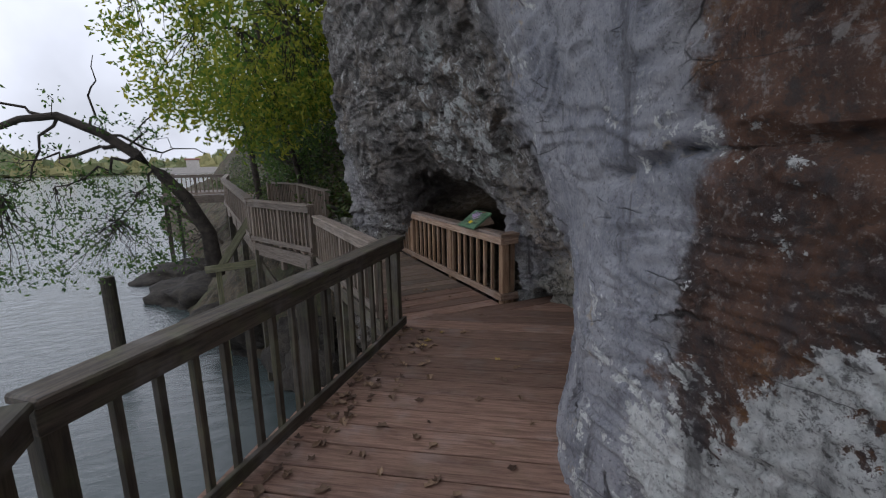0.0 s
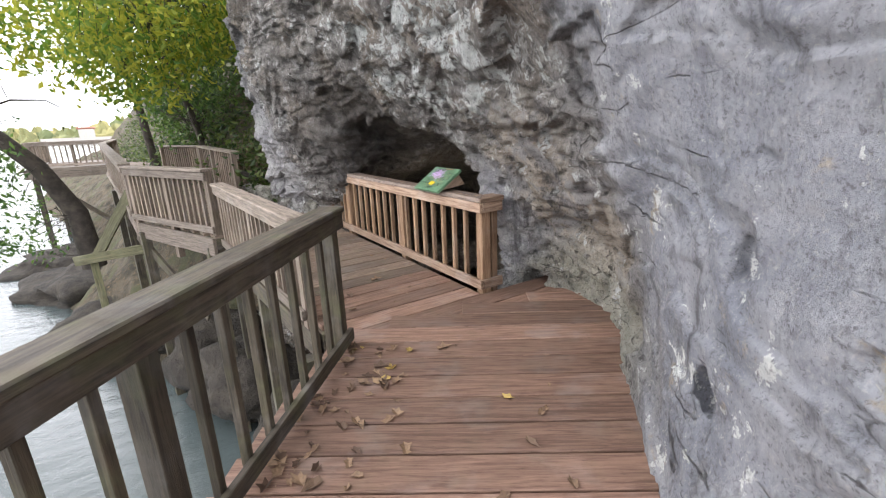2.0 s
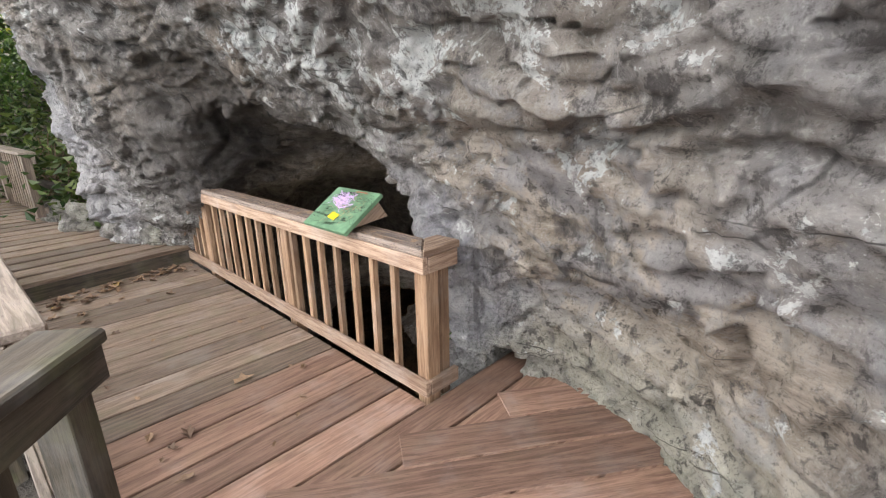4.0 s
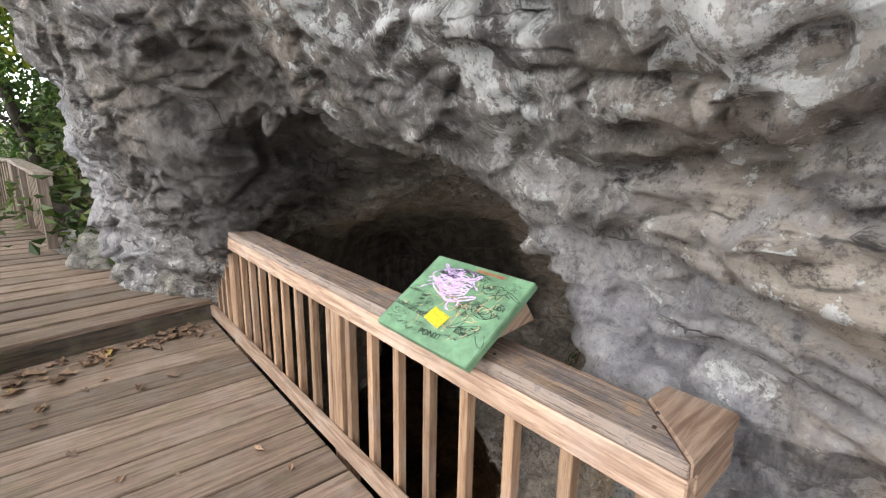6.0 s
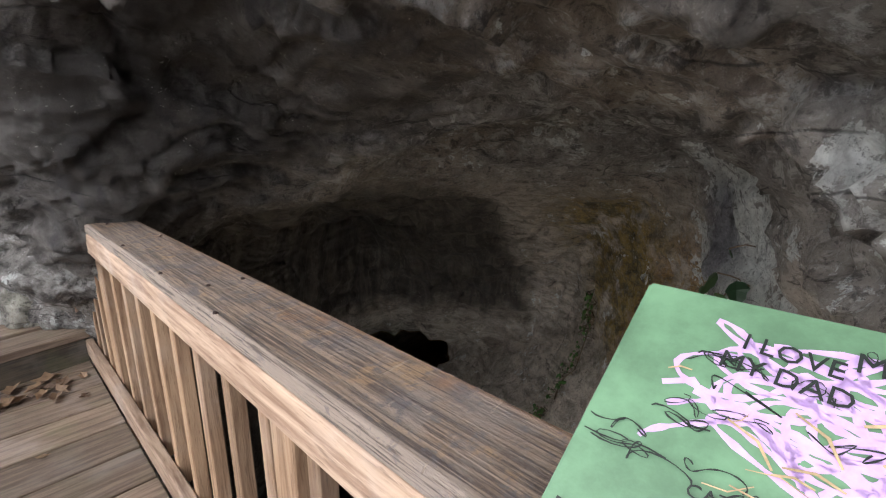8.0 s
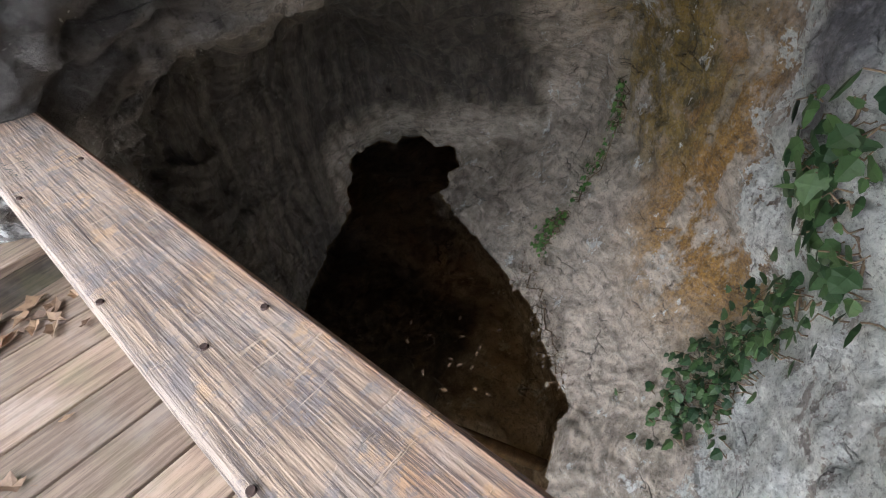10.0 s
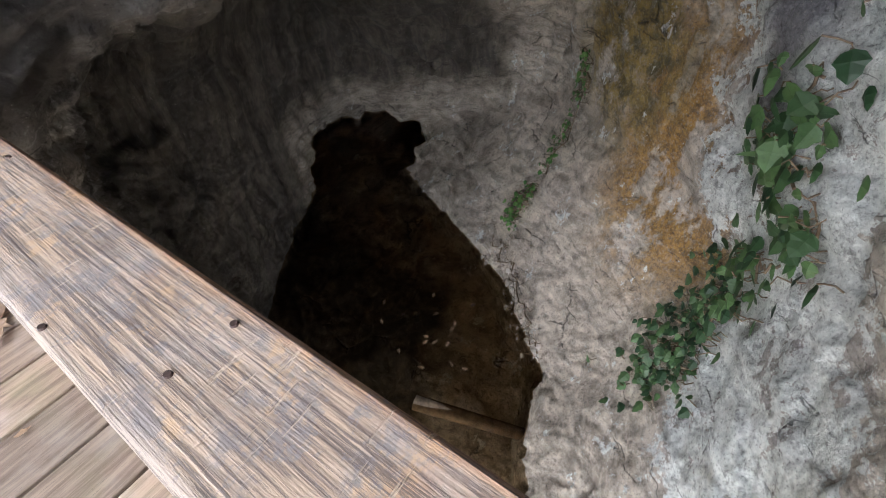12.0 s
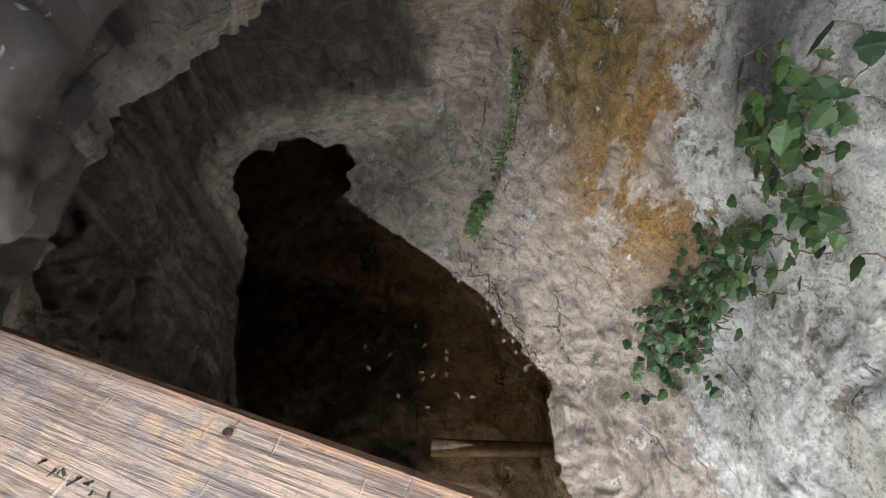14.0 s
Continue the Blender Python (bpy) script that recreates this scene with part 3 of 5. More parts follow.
LEFT = [
    [2.8, 3.6, 4.9, 5.55, 6.5, 7.6, 8.0],
    [2.7, 3.8, 5.0, 5.4, 6.3, 7.2, 8.0],
    [2.6, 3.5, 4.7, 5.2, 6.0, 6.9, 7.8],
    [2.6, 3.05, 3.65, 4.4, 5.4, 6.4, 7.4],
    [2.5, 2.72, 2.95, 3.3, 4.2, 5.4, 6.4],
    [2.4, 2.6, 2.5, 2.6, 3.2, 4.4, 5.6],
]
left = soften(profile(gx, LEFT_Z, LEFT_X, LEFT, gz), 2)[:, None, :]
ROOF_Y = [0.2, 0.45, 0.73, 1.0, 1.4, 1.8, 2.1, 2.5, 3.1, 3.9, 5.0, 7.0]
ROOF_X = [0.38, 0.75, 1.3, 2.2, 3.6, 5.2]
ROOF = [
    [0.55, 1.00, 1.36, 1.44, 1.50, 1.53, 1.53, 1.50, 1.30, 1.1, 0.8, 0.8],
    [0.50, 0.90, 1.22, 1.31, 1.37, 1.39, 1.37, 1.28, 1.05, 0.8, 0.5, 0.4],
    [0.45, 0.80, 1.05, 1.16, 1.24, 1.28, 1.24, 1.14, 0.92, 0.55, 0.2, 0.0],
    [0.50, 0.70, 0.95, 1.10, 1.25, 1.40, 1.45, 1.40, 1.20, 0.85, 0.4, 0.2],
    [0.50, 0.60, 0.70, 0.80, 0.90, 0.95, 0.95, 0.90, 0.80, 0.60, 0.3, 0.1],
    [-0.2, -0.2, -0.2, -0.1, 0.0, 0.0, 0.0, 0.0, 0.0, -0.4, -1.0, -1.6],
]
roof = soften(profile(gy, ROOF_X, ROOF_Y, ROOF, gx), 2).T[:, :, None]
cave = smax((right - Y) * 0.85, (Y - left) * 0.8, 0.25)
cave = smax(cave, (Z - roof) * 0.85, 0.22)
cave = smax(cave, (X - 5.9 + 0.55 * np.clip(Y - 4.5, 0, 3)) * 0.8 + 0.25 * Z + 0.45, 0.5)
niche = np.sqrt(((X - 4.7) / 1.3) ** 2 + ((Y - 6.75) / 1.05) ** 2 + ((Z + 2.95) / 0.75) ** 2) - 1
cave = np.minimum(cave, niche * 0.7)
bumps = 0.22 * lattice_noise(1.1, 1.1, 0.9) + 0.11 * lattice_noise(0.5, 0.5, 0.4) + 0.06 * lattice_noise(0.26, 0.26, 0.2)
beds = lattice_noise(1.2, 0.9, 0.15)
grit = lattice_noise(0.13, 0.13, 0.11)
flutes = lattice_noise(0.22, 0.22, 1.6)
cave += 0.42 * bumps + 0.03 * grit + 0.04 * beds + 0.09 * flutes * np.clip((Y - 3.6) / 0.6, 0, 1)
# the smooth buttress keeps its skin; the rest is broken into beds and pockets
calm = np.clip((Y + 1.9) / 0.8, 0.25, 1.0)
crease = np.abs(lattice_noise(0.42, 0.42, 0.26)) - 0.3
solid += calm * (0.19 * bumps + 0.028 * np.tanh(3.5 * beds) * np.clip((Y + 1.6) / 0.5, 0.25, 1) + 0.02 * grit - 0.02 * crease)
notch = np.sqrt(((X - 0.76) / 0.27) ** 2 + ((Y + 0.08) / 0.12) ** 2 + ((Z + 0.02) / 0.36) ** 2) - 1
solid = np.maximum(solid, -0.2 * notch)
for hx, hy, hz, hr in ((-0.80, -2.33, 0.58, 0.085), (-0.92, -2.41, 1.05, 0.07)):
    pocket = np.sqrt((X - hx) ** 2 + ((Y - hy) / 0.8) ** 2 + ((Z - hz) / 1.3) ** 2) - hr
    solid = np.maximum(solid, -pocket)
seam = np.abs(Z - (1.78 + 0.10 * (Y + 3.4) * (Y < -3.4) - 0.25 * (Y + 3.4) * (Y > -3.4) + 0.06 * lattice_noise(0.5, 0.5, 0.9)[0][None])) / 0.03
solid += 0.07 * np.clip(1.2 - seam, 0, 1) * np.clip((-2.6 - Y) / 0.4, 0, 1)
solid = smax(solid, -cave, 0.12)
# the bed of the pool, rising to a dark slab under the low arch at the back
shelf = -3.18 + 0.10 * np.clip(X - 3.4, 0, 3) + 0.10 * lattice_noise(0.45, 0.45, 0.8) + 0 * Z
solid = np.where(X > 0.5, np.minimum(solid, (Z - shelf) * 0.8), solid)
# a plant-filled cleft running up the wall over the pool
cleft_a, cleft_b = Vector((3.95, 3.5, -2.9)), Vector((5.25, 3.25, -0.8))
way = cleft_b - cleft_a
along = np.clip(((X - cleft_a.x) * way.x + (Y - cleft_a.y) * way.y + (Z - cleft_a.z) * way.z) / way.length_squared, 0, 1)
cleft = np.sqrt((X - cleft_a.x - along * way.x) ** 2 + (Y - cleft_a.y - along * way.y) ** 2 + (Z - cleft_a.z - along * way.z) ** 2)
solid = np.maximum(solid, 0.13 - cleft)
solid = np.maximum(solid, X - HIGH[0] + 0.15 + 0 * Y + 0 * Z)
solid[0], solid[-1], solid[:, 0], solid[:, -1], solid[:, :, 0], solid[:, :, -1] = 1, 1, 1, 1, 1, 1


def surface_net(field, origin, step):
    """Quads along the zero level of a field sampled on a grid."""
    neg = field < 0
    corner = [(i, j, k) for i in (0, 1) for j in (0, 1) for k in (0, 1)]
    cut = lambda a, c: a[c[0] : a.shape[0] - 1 + c[0], c[1] : a.shape[1] - 1 + c[1], c[2] : a.shape[2] - 1 + c[2]]  # noqa: E731
    total = sum(cut(neg, c).astype(np.int8) for c in corner)
    cells = np.argwhere((total > 0) & (total < 8))
    vals = np.stack([field[cells[:, 0] + c[0], cells[:, 1] + c[1], cells[:, 2] + c[2]] for c in corner], 1)
    place, hits = np.zeros((len(cells), 3)), np.zeros(len(cells))
    for a in range(8):
        for b in range(a + 1, 8):
            ca, cb = np.array(corner[a]), np.array(corner[b])
            if abs(ca - cb).sum() != 1:
                continue
            va, vb = vals[:, a], vals[:, b]
            on = (va < 0) != (vb < 0)
            f = np.where(on, va / np.where(on, va - vb, 1), 0)
            place += on[:, None] * (ca + f[:, None] * (cb - ca))
            hits += on
    verts = (cells + place / hits[:, None]) * step + np.array(origin)
    index = np.full(np.array(field.shape) - 1, -1, np.int64)
    index[cells[:, 0], cells[:, 1], cells[:, 2]] = np.arange(len(cells))
    quads = []
    for axis in range(3):
        u, v = (axis + 1) % 3, (axis + 2) % 3
        first = np.moveaxis(neg, axis, 0)
        edge = np.argwhere(np.moveaxis(first[:-1] != first[1:], 0, axis))
        edge = edge[(edge[:, u] > 0) & (edge[:, v] > 0)]
        flip = neg[edge[:, 0], edge[:, 1], edge[:, 2]]
        ring = []
        for du, dv in ((1, 1), (0, 1), (0, 0), (1, 0)):
            e = edge.copy()
            e[:, u] -= du
            e[:, v] -= dv
            keep = np.minimum(e, np.array(index.shape) - 1)
            ring.append(index[keep[:, 0], keep[:, 1], keep[:, 2]])
        q = np.stack(ring, 1)
        q[~flip] = q[~flip][:, ::-1]
        quads.append(q[(q >= 0).all(1)])
    return verts, np.concatenate(quads)


def array_mesh(name, verts, quads, material):
    me = bpy.data.meshes.new(name)
    me.vertices.add(len(verts))
    me.vertices.foreach_set("co", np.asarray(verts, np.float32).ravel())
    me.loops.add(quads.size)
    me.loops.foreach_set("vertex_index", quads.astype(np.int32).ravel())
    me.polygons.add(len(quads))
    me.polygons.foreach_set("loop_start", np.arange(0, quads.size, 4, dtype=np.int32))
    me.update(calc_edges=True)
    me.materials.append(material)
    me.shade_smooth()
    return me


NOISE_TABLE = rng.uniform(-1, 1, (64, 64, 64)).astype(np.float32)


def value_noise(p):
    """Smooth noise in -1..1 at many places at once."""
    i = np.floor(p).astype(np.int64)
    f = (p - i).astype(np.float32)
    f = f * f * (3 - 2 * f)
    out = 0
    for a in (0, 1):
        for b in (0, 1):
            for c in (0, 1):
                w = (f[:, 0] if a else 1 - f[:, 0]) * (f[:, 1] if b else 1 - f[:, 1]) * (f[:, 2] if c else 1 - f[:, 2])
                out = out + w * NOISE_TABLE[(i[:, 0] + a) & 63, (i[:, 1] + b) & 63, (i[:, 2] + c) & 63]
    return out


def refine(verts, quads):
    """Each quad into four."""
    n = len(verts)
    ends = np.stack([quads, np.roll(quads, -1, 1)], 2).reshape(-1, 2)
    ends.sort(1)
    code, back = np.unique(ends[:, 0].astype(np.int64) * n + ends[:, 1], return_inverse=True)
    mid = (verts[code // n] + verts[code % n]) / 2
    back = back.reshape(-1, 4) + n
    centre = verts[quads].mean(1)
    face_id = np.arange(len(quads)) + n + len(mid)
    parts = [np.stack([quads[:, k], back[:, k], face_id, back[:, k - 1]], 1) for k in range(4)]
    return np.concatenate([verts, mid, centre]), np.concatenate(parts)


def vertex_normals(verts, quads):
    d = np.cross(verts[quads[:, 2]] - verts[quads[:, 0]], verts[quads[:, 3]] - verts[quads[:, 1]])
    out = np.zeros_like(verts)
    for axis in range(3):
        out[:, axis] = sum(np.bincount(quads[:, k], d[:, axis], len(verts)) for k in range(4))
    return out / np.maximum(np.linalg.norm(out, axis=1, keepdims=True), 1e-9)


CHIPS = np.random.default_rng(19)
CELL_SITE = CHIPS.uniform(0, 1, (32, 32, 32, 3)).astype(np.float32)
CELL_TILT = CHIPS.uniform(-1, 1, (32, 32, 32, 3)).astype(np.float32)


def fractured(p):
    """Broken stone: each block of a scattered set has its own tilt and stands in or out."""
    base = np.floor(p).astype(np.int64)
    best = np.full(len(p), 9.0, np.float32)
    out = np.zeros(len(p), np.float32)
    for a in (-1, 0, 1):
        for b in (-1, 0, 1):
            for c in (-1, 0, 1):
                cell = base + (a, b, c)
                i, j, k = (cell & 31).T
                away = (p - cell - CELL_SITE[i, j, k]).astype(np.float32)
                far = (away**2).sum(1)
                tilt = CELL_TILT[i, j, k]
                near = far < best
                best = np.where(near, far, best)
                out = np.where(near, 0.8 * (away * tilt).sum(1) + 0.5 * tilt[:, 0], out)
    return out


def weathered(verts, quads):
    """Breaks the skin of the stone into ledges, chips and grain."""
    nrm = vertex_normals(verts, quads)
    smooth = np.clip((verts[:, 1] + 2.0) / 0.7, 0.55, 1.0)
    inside = np.clip((verts[:, 0] - 0.8) / 0.8, 0, 1)
    warp = 0.22 * np.stack([value_noise(verts * 1.9 + 11), value_noise(verts * 1.9 + 23), value_noise(verts * 1.9 + 37)], 1)
    q = verts + warp
    step = value_noise(q * np.array([0.9, 0.9, 3.0])) * 3.2 + value_noise(q * np.array([2.3, 2.3, 6.0]) + 5) * 0.9
    ledge = step - np.floor(step)
    chip = value_noise(q * np.array([3.6, 3.6, 5.2]) + 51) * 2.6
    chip = np.abs(chip - np.round(chip))
    grain = value_noise(q * 11 + 3) + 0.6 * value_noise(q * 23 + 9)
    blocks = fractured(q / np.array([0.62, 0.62, 0.27])) * 0.08 + fractured(q / np.array([0.21, 0.21, 0.085]) + 7) * 0.034
    bare = np.clip((verts[:, 1] + 2.1) / 0.6, 0.3, 1.0) * (1 - 0.65 * inside)
    push = 0.04 * (ledge - 0.5) * (1 - 0.6 * inside) + 0.025 * (chip - 0.25) * (1 - 0.75 * inside) + 0.012 * grain + blocks * bare
    return verts + nrm * (push * smooth)[:, None]


rock_verts, rock_quads = surface_net(solid, LOW, STEP)
middle = rock_verts[rock_quads].mean(1)
shown = (middle[:, 1] > -5.0) & (middle[:, 1] < 5.8) & (middle[:, 2] > -2.95) & (middle[:, 2] < 3.3) & (middle[:, 0] < 3.6)
far_quads = rock_quads[~shown]
rock_verts, rock_quads = refine(rock_verts, rock_quads[shown])
rock_quads = np.concatenate([rock_quads, far_quads])
del middle, shown
rock_verts = weathered(rock_verts, rock_quads)
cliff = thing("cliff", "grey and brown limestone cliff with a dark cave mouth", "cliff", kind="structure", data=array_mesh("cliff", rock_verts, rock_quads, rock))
del bumps, beds, grit, cave, niche, shelf, flutes

# ---- water ----
WATER = -2.9
river = thing("water", "rippled grey river reflecting a bright sky", "river", kind="structure")
river.location = (0, 0, WATER)
part("river_surface", mesh_from("river_surface", [(-900, -600, 0), (-1.0, -600, 0), (-1.0, 1500, 0), (-900, 1500, 0)], [(0, 1, 2, 3)], river_water), river)
pool = thing("cave_pool", "still dark pool on the cave floor", "water", kind="structure", data=mesh_from("cave_pool", [(-1.0, -0.5, 0), (7.4, -0.5, 0), (7.4, 9, 0), (-1.0, 9, 0)], [(0, 1, 2, 3)], pool_water))
pool.location = (0, 0, WATER)


def sunken_log():
    bm = bmesh.new()
    bmesh.ops.create_cone(bm, cap_ends=True, segments=14, radius1=0.085, radius2=0.06, depth=1.1)
    for v in bm.verts:
        v.co += Vector((0.05 * math.sin(v.co.z * 3), 0, 0)) + 0.02 * noise.noise_vector(v.co * 6)
    return from_bm("log", bm, bark_pale, True)


log = thing("log", "pale waterlogged log lying on the bed of the pool", "log", data=sunken_log())
log.matrix_world = Matrix.Translation((1.58, 2.62, -2.985)) @ Vector((0.24, -1.17, -0.03)).to_track_quat("Z", "Y").to_matrix().to_4x4()


# ---- railings ----
CAVE_TOP = 0.85
cave_rail = thing("railing", "weathered brown wooden railing in front of the cave", "railing", "boardwalk railings")
beam("cap_rail", cave_rail, (0.0825, 0.0825, 0.83), (0.0825, 3.25, 0.83), 0.165, 0.04, cap_wood, "worn flat cap board carved with scratches", bevel=0.007, ends=(0.165, 0.0))
beam("cap_rail", cave_rail, (0.0845, 0.0825, 0.83), (0.268, 0.0825, 0.83), 0.165, 0.04, rail_wood, "short mitred cap board", bevel=0.006, ends=(-0.165, 0.0))
beam("face_board", cave_rail, (0.019, 0.004, 0.765), (0.019, 3.25, 0.765), 0.036, 0.086, rail_wood)
beam("face_board", cave_rail, (0.04, 0.019, 0.765), (0.25, 0.019, 0.765), 0.036, 0.086, rail_wood)
beam("bottom_rail", cave_rail, (0.019, 0.004, 0.075), (0.019, 3.9, 0.075), 0.036, 0.085, rail_wood)
beam("bottom_rail", cave_rail, (0.04, 0.019, 0.075), (0.25, 0.019, 0.075), 0.036, 0.085, rail_wood)
beam("end_board", cave_rail, (0.019, 3.24, 0.81), (0.019, 3.86, 0.13), 0.07, 0.04, rail_wood, "board slanting down at the end of the railing")
for px, py in ((0.085, 0.07), (0.085, 1.52), (0.085, 3.16)):
    upright("post", cave_rail, px, py, -0.25, 0.808, 0.088, 0.088, 0, rail_upright)
upright("post", cave_rail, 0.2, 0.075, -0.05, 0.808, 0.06, 0.05, 0, rail_upright)
for i in range(16):
    by = 0.29 + 0.186 * i
    if abs(by - 1.52) > 0.07 and by < 3.12:
        upright("baluster", cave_rail, 0.058, by, 0.036, 0.807, 0.038, 0.038, 0, rail_upright)
for i in range(3):
    upright("baluster", cave_rail, 0.058, 3.31 + 0.14 * i, 0.036, 0.7 - 0.15 * i, 0.036, 0.036, 0, rail_upright)


def ribbon_flat(points, width):
    """A flat stroke in plan: its outline and faces."""
    out, faces = [], []
    for i, q in enumerate(points):
        a, b = points[max(i - 1, 0)], points[min(i + 1, len(points) - 1)]
        d = Vector((b[0] - a[0], b[1] - a[1])).normalized()
        out += [(q[0] - d.y * width / 2, q[1] + d.x * width / 2), (q[0] + d.y * width / 2, q[1] - d.x * width / 2)]
        if i:
            faces.append((2 * i - 2, 2 * i - 1, 2 * i + 1, 2 * i))
    return out, faces


def nail_mesh():
    bm = bmesh.new()
    bmesh.ops.create_cone(bm, cap_ends=True, segments=10, radius1=0.0052, radius2=0.0042, depth=0.004)
    return from_bm("nail", bm, rust)


nail = nail_mesh()
for i, (nx, ny) in enumerate(((0.061, 1.866), (0.137, 1.861), (0.013, 2.048), (0.010, 1.686), (0.019, 2.457), (0.14, 2.52), (0.05, 0.55), (0.06, 0.1), (0.12, 0.12), (0.06, 2.9))):
    part("nail", nail, cave_rail, at=Matrix.Translation((nx, ny, 0.8515)) @ pose(0, 0, 0, 4, 3 * (i % 3), 0))

r = random.Random(17)
for row_x, y0, count, size in ((0.062, 2.67, 9, 0.012), (0.036, 2.655, 7, 0.012)):
    for k in range(count):
        ty = y0 - 0.0145 * k
        pts = [(row_x + r.uniform(-0.5, 0.5) * size, ty + r.uniform(-0.5, 0.5) * size) for _ in range(3)]
        v, f = ribbon_flat(pts, 0.0028)
        part("writing", mesh_from("pen_mark", [(a, b, 0.8508) for a, b in v], f, black_ink), cave_rail, "faded black pen mark")

railing("dark weathered wooden railing beside the river", (-3.47, -2.62), (-1.31, -0.13), 0.98, 0.0, (0.02, 0.5, 0.98), 0.2, old_wood, old_upright, post_low=0.3)
railing("dark weathered wooden railing at the start of the boardwalk", (-3.62, -5.4), (-3.5, -2.66), 0.98, 0.0, (0.02, 0.96), 0.2, old_wood, old_upright, post_low=0.3)
railing("grey wooden railing beside the lower boards", (-1.58, 3.42), (-1.42, 0.34), 0.85, 0.0, (0.02, 0.5, 0.98), 0.17, grey_wood, grey_upright, post_low=0.2)
railing("grey wooden railing on the raised boardwalk", (-2.56, 5.55), (-1.66, 3.44), 1.03, 0.17, (0.02, 0.5, 0.98), 0.14, grey_wood, grey_upright, post_low=0.45)
railing("grey wooden railing leading along the shore", (-3.2, 12.5), (-2.58, 5.6), 1.3, 0.4, (0.02, 0.25, 0.5, 0.75, 0.98), 0.15, grey_wood, grey_upright, top_b=1.06, floor_b=0.2, post_low=0.3)
railing("grey wooden railing at the foot of the bank", (-0.94, 5.85), (-1.25, 8.2), 1.13, 0.34, (0.02, 0.6, 0.98), 0.13, grey_wood, grey_upright, top_b=1.2, floor_b=0.4)
railing("grey wooden railing bending along the bank", (-1.25, 8.25), (-1.9, 10.5), 1.2, 0.4, (0.02, 0.98), 0.13, grey_wood, grey_upright)
railing("grey railing of a platform over the water", (-5.9, 19.6), (-3.2, 18.6), 1.35, 0.42, (0.01, 0.5, 0.99), 0.2, grey_wood, grey_upright, post_low=0.3)
railing("grey railing on the outer side of the platform", (-5.9, 23.5), (-5.95, 19.7), 1.35, 0.42, (0.01, 0.99), 0.2, grey_wood, grey_upright)
railing("grey railing joining the platform to the boardwalk", (-3.15, 18.5), (-3.2, 12.6), 1.35, 0.42, (0.01, 0.5, 0.99), 0.2, grey_wood, grey_upright, top_b=1.3, floor_b=0.4)

# ---- things on the railing ----


def text_mesh(words, size, material, spin=0.0):
    """Letters of the built-in font as a thin mesh, centred on the origin."""
    cu = bpy.data.curves.new("words", "FONT")
    cu.body, cu.size, cu.align_x, cu.align_y = words, size, "CENTER", "CENTER"
    cu.extrude, cu.resolution_u = 0.0004, 2
    ob = new("words", cu)
    bpy.context.view_layer.update()
    me = bpy.data.meshes.new_from_object(ob.evaluated_get(bpy.context.evaluated_depsgraph_get()))
    bpy.data.objects.remove(ob)
    me.materials.clear()
    me.materials.append(material)
    me.transform(pose(0, 0, 0, 0, 0, spin))
    return me


def ribbon(points, width, material, lift=0.0004):
    """A flat painted stroke along points of a plane."""
    verts, faces = [], []
    for i, q in enumerate(points):
        a, b = points[max(i - 1, 0)], points[min(i + 1, len(points) - 1)]
        d = Vector((b[0] - a[0], b[1] - a[1])).normalized()
        w = width * (0.7 + 0.3 * math.sin(i * 1.7))
        verts += [(q[0] - d.y * w / 2, q[1] + d.x * w / 2, lift), (q[0] + d.y * w / 2, q[1] - d.x * w / 2, lift)]
        if i:
            faces.append((2 * i - 2, 2 * i - 1, 2 * i + 1, 2 * i))
    return verts, faces


def scrawl(name, strokes, material, lift):
    verts, faces = [], []
    for k, (pts, width) in enumerate(strokes):
        v, f = ribbon(pts, width, material, lift + 0.00006 * (k % 7))
        faces += [tuple(i + len(verts) for i in q) for q in f]
        verts += v
    return mesh_from(name, verts, faces, material)


def loops(r, cx, cy, w, h, turns, steps=90, drift=1.0):
    a, b, c, d = (r.uniform(0, 6.3) for _ in range(4))
    return [(cx + drift * w * (i / steps - 0.5) + 0.30 * w * math.sin(turns * 6.28 * i / steps + a) + 0.12 * w * math.sin(turns * 10 * i / steps + c),
             cy + 0.34 * h * math.sin(turns * 8.4 * i / steps + b) + 0.16 * h * math.sin(turns * 3.1 * i / steps + d)) for i in range(steps + 1)]


